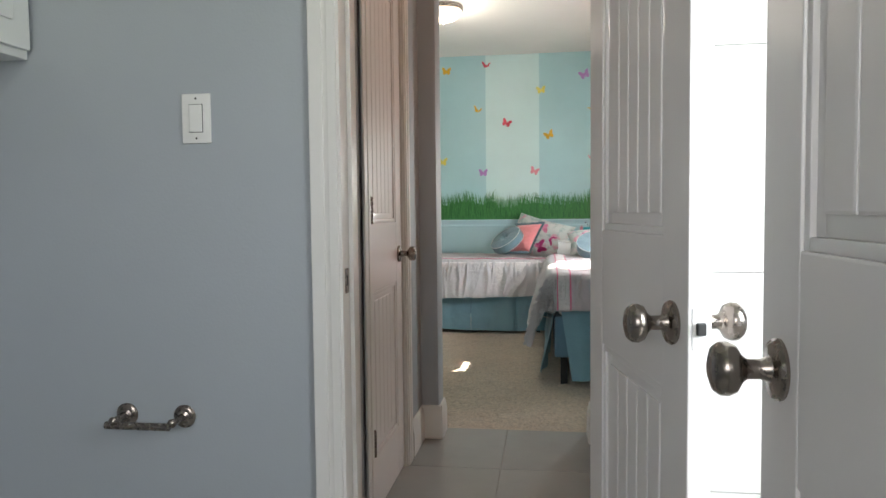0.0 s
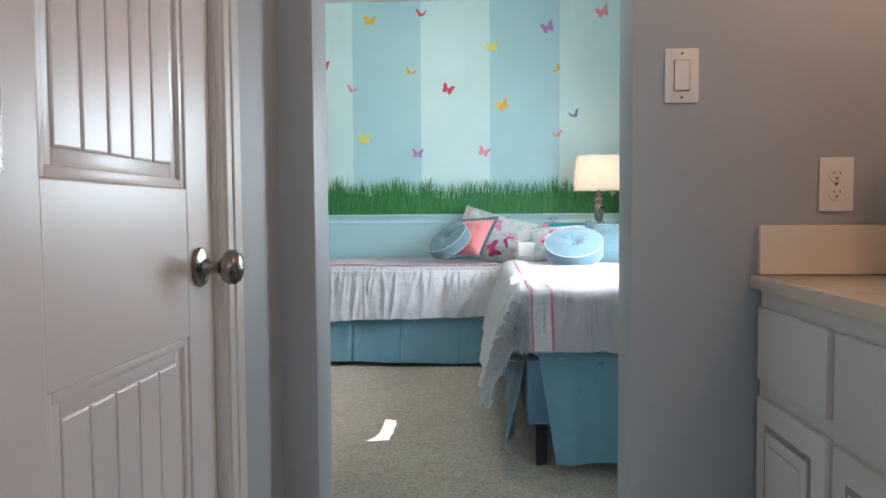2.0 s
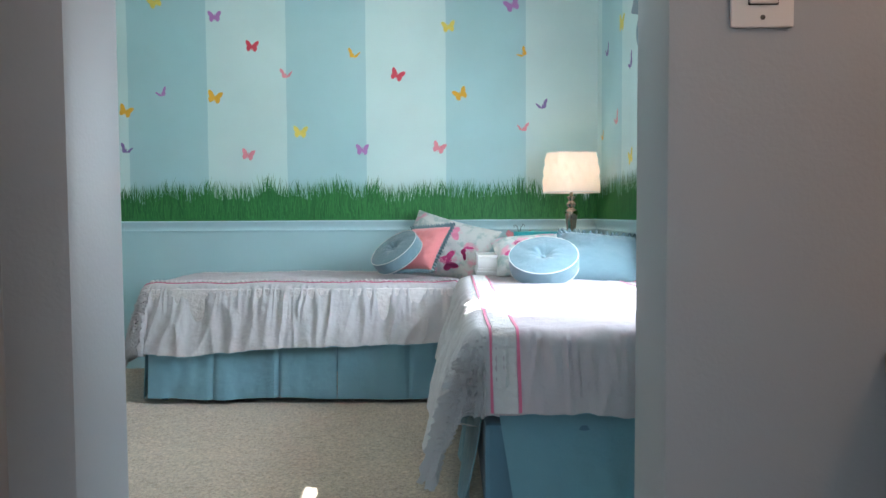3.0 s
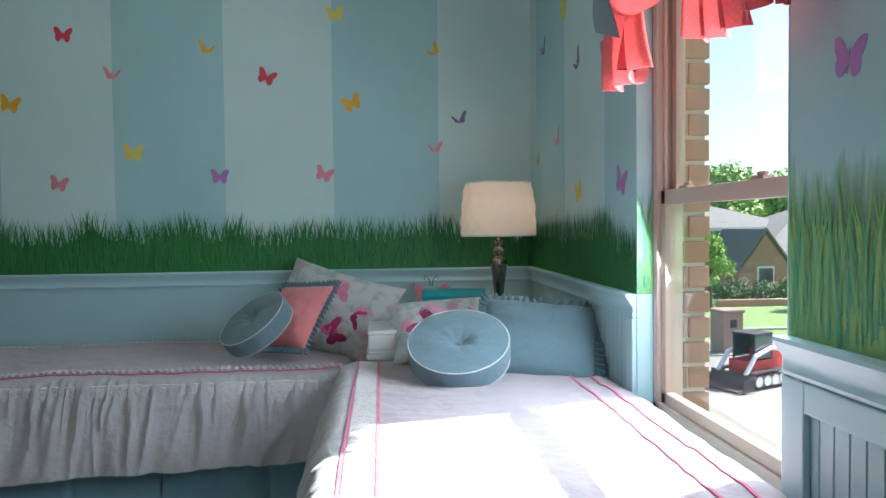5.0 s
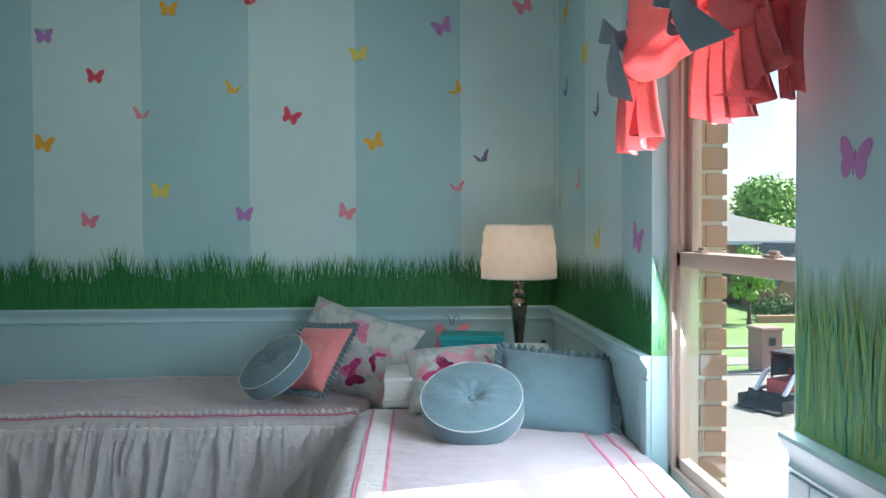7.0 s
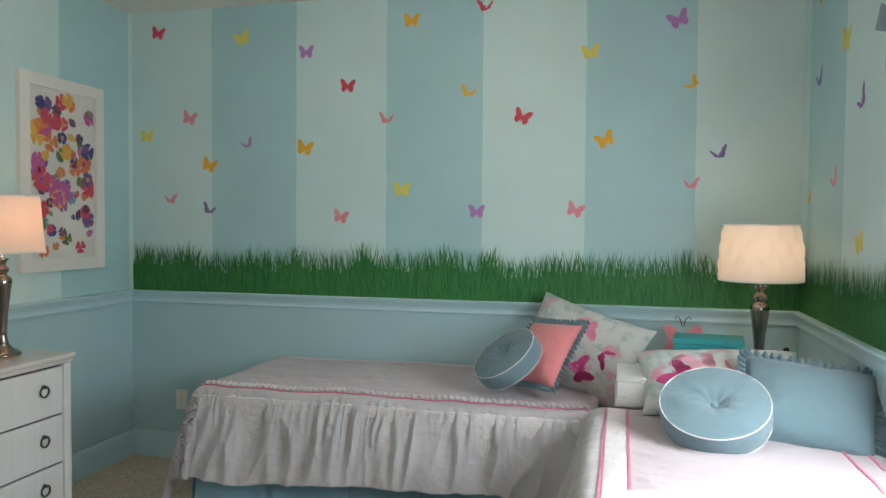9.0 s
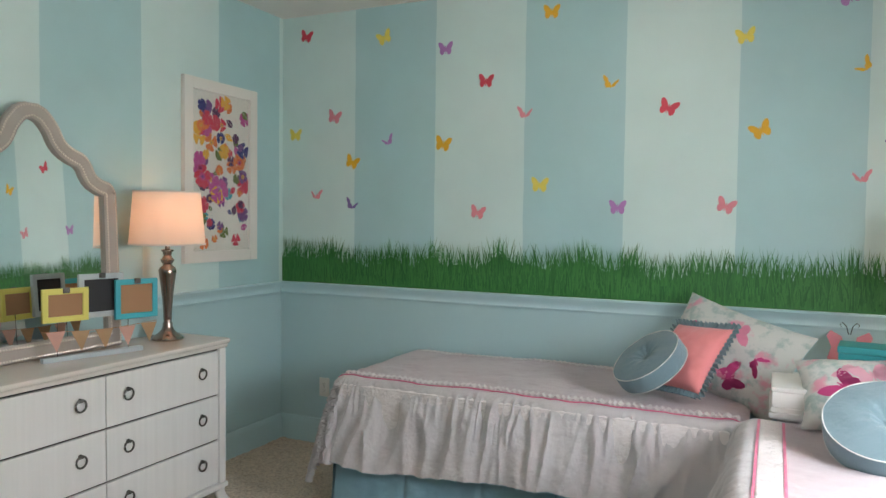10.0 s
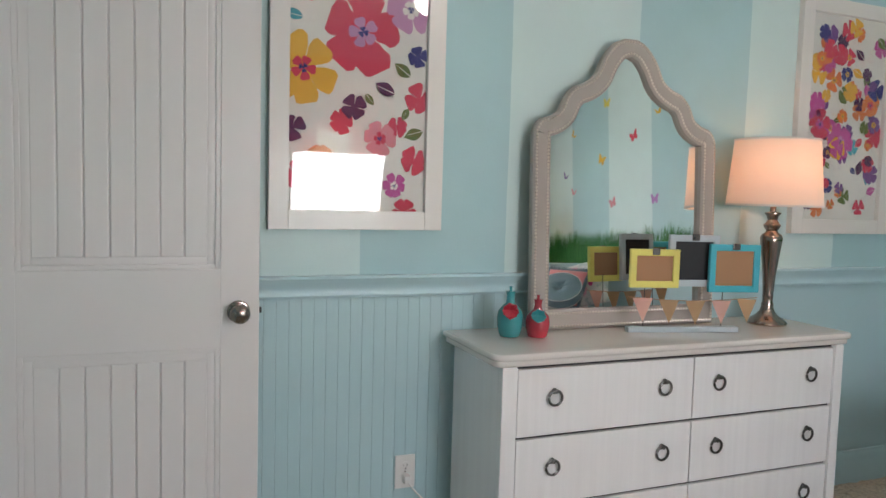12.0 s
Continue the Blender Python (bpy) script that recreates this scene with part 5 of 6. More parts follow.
def rounded_top(x0, x1, y0, y1, z0, z1, r):
    """A slab with rounded front corners and soft edges."""
    pts = [(x0, y0)]
    for cy, a0 in ((y0 + r, -90), (y1 - r, 0)):
        pts += [(x1 - r + r * math.cos(radians(a0 + 15 * i)), cy + r * math.sin(radians(a0 + 15 * i))) for i in range(7)]
    pts.append((x0, y1))
    bm = flat(pts, z1 - z0)
    bmesh.ops.dissolve_limit(bm, angle_limit=0.01, verts=bm.verts[:], edges=bm.edges[:])
    bmesh.ops.bevel(bm, geom=[e for e in bm.edges if abs(e.verts[0].co.z - e.verts[1].co.z) < 1e-5], offset=min(0.008, (z1 - z0) * 0.4), segments=3, affect='EDGES', profile=0.6)
    bmesh.ops.translate(bm, verts=bm.verts[:], vec=(0, 0, z0))
    return bm


top_bm = rounded_top(-3.215, DX + 0.02, DY0 - 0.025, DY1 + 0.02, 0.7755, 0.797, 0.03)
merge(top_bm, rounded_top(-3.22, DX + 0.035, DY0 - 0.035, DY1 + 0.03, 0.7975, 0.818, 0.045))
part("top", top_bm, M_dtop, dr, smooth=True)
# near-black sheet on the white body paints the shade in the drawer gaps
part("gap_shade", boxes((DX - 0.0125, DX - 0.0095, DY0 + 0.05, DY1 - 0.04, 0.104, 0.772)), M_dark, dr, "dark sheet painting the shade between the drawers")
part("base_rail", boxes((-3.2, DX + 0.016, DY0 - 0.01, DY1 + 0.01, 0.075, 0.102), bevel=0.006), M_dresser, dr, smooth=True)
for k, y in enumerate((DY0 + 0.03, DY1 - 0.03)):
    for x in (-3.16, DX - 0.01):
        s = -1 if k == 0 else 1
        part("leg", surface(12, 10, lambda u, v: Vector((x + (0.03 - 0.012 * v + 0.014 * v * v) * math.cos(u * 6.2832) + (0.02 * v * v if x > -3 else 0), y + s * 0.03 * v * v + (0.03 - 0.012 * v + 0.014 * v * v) * math.sin(u * 6.2832), 0.078 * (1 - v))), 0, True), M_dresser, dr, smooth=True)
ring_bm = tube([(0.0235 * math.cos(2 * math.pi * i / 24), 0, 0.0235 * math.sin(2 * math.pi * i / 24)) for i in range(25)], 0.0042, 8)
ring_data = mesh_of("ring", ring_bm, M_chrome, True)
rows_z = ((0.548, 0.765), (0.325, 0.542), (0.108, 0.319))
for z0, z1 in rows_z:
    for y0, y1, pulls in ((DY0 + 0.058, 7.160, (6.617, 7.04)), (7.164, DY1 - 0.048, (7.27, 7.70))):
        f = part("drawer_front", boxes((DX - 0.016, DX + 0.004, y0, y1, z0 + 0.0015, z1 - 0.0015), bevel=0.003), M_dresser, dr)
        for y in pulls:
            zc = (z0 + z1) / 2 + 0.012
            kn = part("pull_stem", lathe([(0.001, 0), (0.01, 0), (0.01, 0.003), (0.006, 0.005), (0.006, 0.016), (0.001, 0.018)], 14), M_chrome, f, "dark metal ring pull", True, pose(DX + 0.003, y, zc + 0.02, 0, 90))
            rg = piece("ring", ring_data, f, pose(DX + 0.0125, y, zc, 0, 0, 90))

# leaning arched mirror
mir = thing("mirror", "arched linen-framed mirror with nailhead trim on the dresser", "mirror", pose(-3.150, 7.095, 0.8195, 0, -2.6, 0))
HALF = ((0.405, 0.0), (0.405, 0.35), (0.405, 0.66), (0.400, 0.715), (0.375, 0.748), (0.335, 0.762), (0.300, 0.785), (0.276, 0.835), (0.240, 0.872), (0.190, 0.893), (0.150, 0.925), (0.120, 0.985), (0.075, 1.04), (0.03, 1.063))


def smooth_half(inset):
    pts = []
    for i in range(len(HALF) - 1):
        p0, p1, p2, p3 = (Vector(HALF[max(0, i - 1)]), Vector(HALF[i]), Vector(HALF[i + 1]), Vector(HALF[min(len(HALF) - 1, i + 2)]))
        for k in range(5):
            t = k / 5
            q = 0.5 * ((2 * p1) + (p2 - p0) * t + (2 * p0 - 5 * p1 + 4 * p2 - p3) * t * t + (3 * p1 - p0 - 3 * p2 + p3) * t ** 3)
            pts.append(q)
    pts.append(Vector(HALF[-1]))
    out = []
    for i, p in enumerate(pts):
        d = (pts[min(i + 1, len(pts) - 1)] - pts[max(i - 1, 0)]).normalized()
        q = p + Vector((-d.y, d.x)) * inset
        if i == 0:
            q.y = inset
        out.append((max(0.0, q.x), q.y if i else inset))
    return [p for p in out]


def loop_of(inset):
    h = smooth_half(inset)
    if inset:
        h = [(x, max(inset, y)) for x, y in h]
    return [(x, y) for x, y in h] + [(-x, y) for x, y in h[::-1]]


def mirror_frame():
    bm = bmesh.new()
    rings = []
    for inset, depth in ((0.0, 0.0), (0.0, 0.024), (0.006, 0.03), (0.062, 0.03), (0.07, 0.024), (0.07, 0.004)):
        rings.append([bm.verts.new((depth, x, z)) for x, z in loop_of(inset)])
    n = len(rings[0])
    for a, b in zip(rings, rings[1:]):
        for i in range(n):
            bm.faces.new((a[i], a[(i + 1) % n], b[(i + 1) % n], b[i]))
    return bm


part("mirror_frame", mirror_frame(), M_linen, mir, "taupe linen frame", True)
pane_half = []
for x, z in smooth_half(0.055):
    if not pane_half or z > pane_half[-1][1] + 0.003:
        pane_half.append((x, max(0.055, z)))
part("mirror_glass", flat(pane_half + [(-x, z) for x, z in pane_half[::-1] if x > 0.001], 0.003), M_mirror, mir, "silvered mirror glass", m=Matrix(((0, 0, 1, 0.004), (1, 0, 0, 0), (0, 1, 0, 0), (0, 0, 0, 1))))
part("backing", flat([(x, z) for x, z in loop_of(0.02)], 0.003), M_kraft, mir, m=Matrix(((0, 0, 1, -0.001), (1, 0, 0, 0), (0, 1, 0, 0), (0, 0, 0, 1))))


M_nail = metal("nailhead_metal", (0.66, 0.60, 0.54), 0.3)


def nailheads():
    bm = bmesh.new()
    for inset in (0.011, 0.058):
        lp = loop_of(inset)
        acc, last = 0.0, None
        for a, b in zip(lp, lp[1:] + lp[:1]):
            va, vb = Vector(a), Vector(b)
            ln = (vb - va).length
            while acc < ln:
                p = va + (vb - va) * (acc / ln)
                sub = bmesh.new()
                bmesh.ops.create_icosphere(sub, subdivisions=1, radius=0.0056)
                merge(bm, sub, Matrix.Translation((0.0305, p.x, p.y)) @ Matrix.Diagonal((0.6, 1, 1, 1)))
                acc += 0.0125
            acc -= ln
    return bm


tagged(part("nailhead_trim", nailheads(), M_nail, mir, "pewter nailhead trim"), kind="stuff")

# photo clip stand with three small frames
stand = thing("photo_stand", "grey wooden bar stand with three clipped photo frames", "photo stand", pose(-2.985, 7.235, 0.8185, 0, 0, 76.5))
part("bar", boxes((-0.212, 0.212, -0.016, 0.016, 0, 0.02), bevel=0.002), M_greyf, stand)
for x in (-0.15, 0.15):
    part("wire", tube([(x, 0, 0.018), (x, 0, 0.1), (x, 0, 0.19)], 0.0016, 6), M_chrome, stand)
for nm, mt, x0, x1, z0, z1, y, back, lab in (("photo_frame", M_greyf, -0.06, 0.135, 0.165, 0.352, 0.012, M_black, "grey frame"), ("photo_frame", M_yellow, -0.215, -0.03, 0.162, 0.30, -0.012, M_kraft, "yellow frame"),
                                             ("photo_frame", M_tealf, 0.085, 0.28, 0.148, 0.322, -0.012, M_kraft, "turquoise frame")):
    fr = part(nm, boxes((x0, x0 + 0.024, y - 0.008, y + 0.008, z0, z1), (x1 - 0.024, x1, y - 0.008, y + 0.008, z0, z1), (x0 + 0.022, x1 - 0.022, y - 0.0075, y + 0.0075, z0, z0 + 0.024), (x0 + 0.022, x1 - 0.022, y - 0.0075, y + 0.0075, z1 - 0.024, z1), bevel=0.003), mt, stand, lab)
    part("board", boxes((x0 + 0.02, x1 - 0.02, y - 0.001, y + 0.003, z0 + 0.02, z1 - 0.02)), back, fr)
    part("clip", boxes(((x0 + x1) / 2 - 0.014, (x0 + x1) / 2 + 0.014, y - 0.014, y - 0.008, z1 - 0.02, z1 + 0.004), bevel=0.003), M_chrome, fr)
part("string", tube([(-0.22 + 0.045 * i, -0.02, 0.13 - 0.014 * math.sin(math.pi * i / 11)) for i in range(12)], 0.0014, 6), M_kraft, stand)
M_pen = (fabric("pennant_pink", (0.62, 0.36, 0.30)), fabric("pennant_burlap", (0.42, 0.27, 0.15)))
for i in range(5):
    x = -0.165 + 0.1 * i
    z = 0.13 - 0.014 * math.sin(math.pi * (i + 0.6) / 5.5)
    part("pennant", flat([(x - 0.038, z), (x + 0.038, z), (x + 0.004, z - 0.085)], 0.0015), M_pen[0 if i in (0, 3) else 1], stand, m=pose(0, -0.02, 0, 90))


def vase(label, m, mat, petal):
    d = thing("bud_vase", label, "vase", m, "bud vases")
    part("body", lathe([(0.002, 0), (0.027, 0), (0.031, 0.006), (0.036, 0.03), (0.0375, 0.052), (0.034, 0.072), (0.022, 0.086), (0.013, 0.094), (0.011, 0.108), (0.012, 0.122), (0.015, 0.128), (0.010, 0.128)], 28), mat, d, smooth=True)
    for k in range(14):
        a, e = k * 2.4, (k % 3) * 0.5
        part("petal", flat([(0.0, -0.005), (0.018, -0.012), (0.027, 0.0), (0.018, 0.012), (0.0, 0.005)], 0.002), petal, d, m=pose(0.026 + 0.004 * e, 0, 0.075) @ pose(0, 0, 0, 0, 90 - 25 * e, 0) @ pose(0, 0, 0, 0, -35 + 10 * e, math.degrees(a)))
    part("stem", lathe([(0.004, 0.1), (0.0045, 0.11), (0.004, 0.138), (0.005, 0.142)], 8), mat, d)
    return d


vase("small teal glazed vase with a red flower on the dresser", pose(-3.065, 6.575, 0.819, 0, 0, -25) @ Matrix.Diagonal((1.2, 1.2, 1.2, 1)), M_vteal, M_red)
vase("small red glazed vase with a teal flower on the dresser", pose(-3.035, 6.665, 0.819, 0, 0, -25) @ Matrix.Diagonal((1.12, 1.12, 1.0, 1)), M_red, M_vteal)


# ---- framed floral prints ----
ART = {n: paint("print_" + n, c, 0.7, 30, 0.0002, 0.18) for n, c in (("paper", (0.72, 0.71, 0.67)), ("rose", (0.68, 0.25, 0.30)), ("red", (0.62, 0.05, 0.10)), ("magenta", (0.50, 0.08, 0.30)), ("gold", (0.75, 0.42, 0.05)), ("orange", (0.72, 0.20, 0.06)),
                                                                    ("plum", (0.10, 0.03, 0.10)), ("green", (0.13, 0.18, 0.05)), ("teal", (0.06, 0.35, 0.42)), ("navy", (0.04, 0.04, 0.20)), ("lilac", (0.50, 0.26, 0.45)), ("violet", (0.18, 0.07, 0.25)))}


def petal_outline(cx, cy, ang, ln, wide, tip, rp):
    """One brushed petal or leaf from (cx, cy) outwards; tip 0: notched and broad, 1: pointed."""
    pts = []
    for i in range(15):
        q = i / 14
        s = -1 if q < 0.5 else 1
        k = q * 2 if q < 0.5 else 2 - q * 2
        if tip:
            w, d = math.sin(math.pi * k ** 0.9) * wide * 0.5, ln * k
        else:
            w, d = wide * 0.5 * math.sin(math.pi * min(1, 0.04 + 0.80 * k ** 1.25)), ln * (k ** 0.85) * (1 - 0.08 * (k > 0.93))
        w *= 1 + 0.10 * rp.uniform(-1, 1)
        pts.append((cx + d * math.cos(ang) - s * -w * math.sin(ang), cy + d * math.sin(ang) + s * -w * math.cos(ang)))
    return pts


def print_art(parent, blooms, w, h, seed):
    """Painted blooms and leaves cut off at the mount's edge; x across, y up. One petal: a leaf; two: a leaf pair."""
    rp = random.Random(seed)

    def clip(pts):
        return [(max(-w / 2, min(w / 2, a)), max(-h / 2, min(h / 2, b))) for a, b in pts]

    def petals(x, y, r, n, ph, wide, tip):
        bm = bmesh.new()
        for i in range(n):
            sub = flat(clip(petal_outline(x, y, ph + 6.2832 * i / n + rp.uniform(-0.12, 0.12), r * rp.uniform(0.88, 1.08), wide, tip, rp)), 0.0002)
            merge(bm, sub, Matrix.Translation((0, 0, 0.00005 * i)))
        return bm
    for k, (x, y, r, n, c, heart) in enumerate(blooms):
        z, ph = 0.0084 + 0.0004 * (k % 14), rp.uniform(0, 6.28)
        leafy = n < 3
        bl = part("bloom" if not leafy else "leaf", petals(x - (0.6 * r * math.cos(ph) if leafy else 0), y - (0.6 * r * math.sin(ph) if leafy else 0), r * (1.5 if leafy else 1), 1 if leafy else n, ph, r * (0.85 if leafy else 4.1 / n), int(leafy)),
                  ART[c], parent, m=pose(0, 0, z))
        if heart and not leafy:
            part("heart", petals(x, y, r * 0.36, 5, ph + 0.5, r * 0.26, 0), ART[heart], bl, m=pose(0, 0, 0.0005))
            part("heart", petals(x, y, r * 0.13, 3, ph, r * 0.14, 0), ART["navy"], bl, m=pose(0, 0, 0.0009))
        if leafy:
            part("vein", flat(clip([(x - 0.8 * r * math.cos(ph) - 0.001, y - 0.8 * r * math.sin(ph)), (x + 0.7 * r * math.cos(ph), y + 0.7 * r * math.sin(ph) - 0.0008), (x + 0.7 * r * math.cos(ph), y + 0.7 * r * math.sin(ph) + 0.0008), (x - 0.8 * r * math.cos(ph) + 0.001, y - 0.8 * r * math.sin(ph) + 0.003)]), 0.0001), ART["paper"], bl, m=pose(0, 0, 0.0003))


def framed_print(label, m, w, h, blooms, seed):
    """White wooden frame; local x across, y up, z out of the wall."""
    d = thing("framed_print", label, "picture", m, "floral prints")
    fw, q = 0.062, 0.028
    part("picture_frame", boxes((-w / 2, -w / 2 + fw, -h / 2, h / 2, 0, q), (w / 2 - fw, w / 2, -h / 2, h / 2, 0, q), (-w / 2 + fw, w / 2 - fw, -h / 2, -h / 2 + fw, 0, q - 0.0004), (-w / 2 + fw, w / 2 - fw, h / 2 - fw, h / 2, 0, q - 0.0004), bevel=0.002), M_white, d)
    iw, ih = w - 2 * fw, h - 2 * fw
    art = part("art_print", boxes((-iw / 2, iw / 2, -ih / 2, ih / 2, 0.004, 0.008)), ART["paper"], d, "floral watercolour print")
    print_art(art, blooms, iw - 0.002, ih - 0.002, seed)
    g = part("glazing", boxes((-iw / 2, iw / 2, -ih / 2, ih / 2, 0.016, 0.018)), M_glass, d, "clear picture glass")
    g.visible_shadow = False
    return d


PW, PH, PZ = 0.585, 1.005, 1.67
big = [(0.008, 0.142, 0.145, 5, "red", "lilac"), (-0.185, 0.01, 0.12, 6, "gold", "red"), (-0.21, 0.17, 0.04, 2, "teal", None), (0.17, 0.23, 0.095, 5, "lilac", "paper"), (-0.17, 0.31, 0.10, 5, "red", "gold"),
       (0.06, 0.37, 0.07, 5, "magenta", "gold"), (-0.02, 0.31, 0.05, 2, "green", None), (0.0, 0.27, 0.045, 2, "green", None), (0.15, 0.33, 0.04, 2, "teal", None), (0.2, 0.077, 0.04, 4, "navy", None), (0.15, 0.026, 0.048, 2, "green", None),
       (0.09, -0.04, 0.052, 2, "plum", None), (-0.02, -0.10, 0.045, 4, "plum", None), (0.03, -0.07, 0.03, 2, "green", None), (-0.06, -0.15, 0.045, 5, "red", None), (0.175, -0.06, 0.032, 2, "teal", None), (0.21, -0.06, 0.055, 4, "red", None),
       (0.13, -0.16, 0.04, 4, "red", None), (0.197, -0.175, 0.045, 2, "green", None), (0.16, -0.11, 0.03, 2, "green", None), (0.07, -0.20, 0.065, 6, "rose", "red"), (0.19, -0.27, 0.05, 4, "red", None), (0.124, -0.355, 0.045, 6, "magenta", "paper"),
       (0.02, -0.405, 0.045, 4, "teal", None), (-0.07, -0.415, 0.045, 5, "lilac", None), (0.16, -0.44, 0.045, 5, "red", None), (-0.22, -0.18, 0.045, 4, "plum", None), (-0.18, -0.42, 0.05, 2, "green", None), (-0.13, -0.28, 0.06, 5, "orange", "gold"),
       (-0.2, -0.33, 0.05, 4, "red", None), (-0.03, -0.31, 0.04, 2, "green", None)]
framed_print("large floral print in a white wooden frame", facing((XL + 0.001, 6.081, PZ), (1, 0, 0), (0, 0, 1)), PW, PH, big, 5)
rp2 = random.Random(21)
small = [(rp2.uniform(-0.2, 0.2), -0.40 + 0.8 * (i + rp2.random()) / 80, rp2.uniform(0.022, 0.052), rp2.choice((2, 3, 4, 5)), rp2.choice(("red", "magenta", "gold", "orange", "plum", "green", "teal", "navy", "violet", "plum", "green", "magenta")), rp2.choice((None, None, "gold"))) for i in range(80)]
small += [(-0.02, -0.1, 0.085, 6, "magenta", "lilac"), (0.15, 0.07, 0.06, 5, "orange", "red"), (-0.15, -0.03, 0.07, 5, "red", "magenta"), (0.02, 0.12, 0.045, 4, "gold", None), (-0.12, 0.24, 0.055, 4, "magenta", None), (0.19, -0.06, 0.06, 5, "red", None)]
framed_print("floral watercolour print in a white frame near the corner", facing((XL + 0.001, 8.275, PZ), (1, 0, 0), (0, 0, 1)), PW, PH, small, 9)

# ---- flush ceiling lamp ----
cl = thing("ceiling_lamp", "flush dome ceiling lamp with nickel rim", "ceiling lamp", pose(-1.25, 7.05, ZC))
part("rim", lathe([(0.002, 0), (0.15, 0), (0.155, -0.012), (0.15, -0.03), (0.14, -0.034), (0.002, -0.03)], 40), M_nickel, cl, smooth=True)
part("dome", lathe([(0.14, -0.03), (0.138, -0.05), (0.12, -0.08), (0.08, -0.105), (0.03, -0.116), (0.002, -0.117)], 40), M_dome, cl, "frosted glass dome", True)
part("finial", lathe([(0.002, -0.116), (0.012, -0.118), (0.01, -0.13), (0.002, -0.136)], 14), M_nickel, cl)

# ---- outdoors: one lawn sheet, street, drive, houses, trees ----
GZ = -3.0
structure("ground", boxes((-900, 900, -900, 900, GZ - 0.5, GZ)), M_grass_out, "mown green lawn reaching the horizon", "ground")
structure("pavement_drive", boxes((1.5, 16, 9.5, 26.5, GZ, GZ + 0.02)), M_concrete, "pale concrete driveway in full sun", "driveway")
structure("road", boxes((-80, 90, 26.5, 27.0, GZ, GZ + 0.06), (-80, 90, 31.5, 32.0, GZ, GZ + 0.06)), M_concrete, "concrete kerbs along the street", "kerb")
structure("pavement_walk", boxes((-80, 90, 28.2, 29.6, GZ, GZ + 0.03)), M_concrete, "pale concrete sidewalk across the lawn", "sidewalk")

# brick veneer jamb outside the window: a recessed mortar core and single bricks
core = structure("wall_brick_jamb", boxes((0.63, 0.704, 7.306, 7.9, -3.0, 2.9), (0.63, 0.704, 5.0, 6.46, -3.0, 2.9), (0.63, 0.704, 6.46, 7.306, -3.0, 0.55), (0.63, 0.704, 6.46, 7.306, 2.3, 2.9)), M_mortar, "mortar core of the outer brick wall", "wall")
half = mesh_of("brick", boxes((0, 0.086, 0, 0.2, 0, 0.067), bevel=0.006), M_brick)
short = mesh_of("brick", boxes((0, 0.068, 0, 0.2, 0, 0.067), bevel=0.006), M_brick)
closer = mesh_of("brick", boxes((0, 0.014, 0, 0.2, 0, 0.067), bevel=0.003), M_brick)
for i in range(24):
    z = 0.40 + i * 0.079
    piece("brick", half if i % 2 else short, core, pose(0.632 if i % 2 else 0.650, 7.298 + 0.003 * math.sin(i * 5), z))
    if not i % 2:
        piece("brick", closer, core, pose(0.630, 7.298, z))


def leaf_cloud(centres, count, size, seed, mat, name, parent=None):
    rnd = random.Random(seed)
    verts, faces = [], []
    for i in range(count):
        cx, cy, cz, r = rnd.choice(centres)
        d = Vector((rnd.gauss(0, 1), rnd.gauss(0, 1), rnd.gauss(0, 1))).normalized() * r * rnd.uniform(0.55, 1.08)
        p = Vector((cx, cy, cz)) + d
        a = Vector((rnd.uniform(-1, 1), rnd.uniform(-1, 1), rnd.uniform(-1, 1))).normalized() * size * rnd.uniform(0.6, 1.3)
        b = a.cross(d).normalized() * size * 0.5
        k = len(verts)
        verts += [tuple(p - a), tuple(p + b), tuple(p + a), tuple(p - b)]
        faces.append((k, k + 1, k + 2, k + 3))
    data = bpy.data.meshes.new(name)
    data.from_pydata(verts, [], faces)
    data.materials.append(mat)
    ob = new(name, data)
    ob.parent = parent
    return ob


M_bark = paint("bark", (0.12, 0.09, 0.06), 0.95, 30, 0.01, 0.3)


def tree(label, x, y, h, spread, seed, leaves, size):
    rnd = random.Random(seed)
    d = thing("tree", label, "tree", pose(x, y, GZ))
    bm = lathe([(0.035 * h, 0), (0.022 * h, h * 0.2), (0.016 * h, h * 0.5), (0.006 * h, h * 0.85)], 10)
    part("trunk", bm, M_bark, d, smooth=True)
    cs = []
    for i in range(22):
        a, q = rnd.uniform(0, 6.28), rnd.uniform(0.4, 1.0)
        r = spread * (1.15 - q) * rnd.uniform(0.5, 1.1)
        c = (r * math.cos(a), r * math.sin(a), h * q)
        cs.append((*c, spread * rnd.uniform(0.22, 0.42)))
        if i < 9:
            part("limb", tube([(0, 0, h * 0.3), (c[0] * 0.5, c[1] * 0.5, h * (0.3 + (q - 0.3) * 0.6)), c], 0.006 * h, 6), M_bark, d)
    leaf_cloud(cs, leaves, size, seed, M_leaf, "crown", d)


tree("large leafy green tree behind the rooftops", 34, 74, 8.0, 5.5, 3, 9000, 0.30)
tree("leafy green tree behind the neighbouring roof", 42, 78, 7.6, 6.0, 4, 7000, 0.32)
tree("slim young green tree on the front lawn", 15.6, 38.5, 3.6, 1.2, 6, 3500, 0.09)
tree("young green tree beside the drive", 20.6, 37.0, 3.2, 1.3, 8, 2500, 0.09)

M_pane = paint("dark_window_pane", (0.05, 0.07, 0.09), 0.1, coat=0.5)


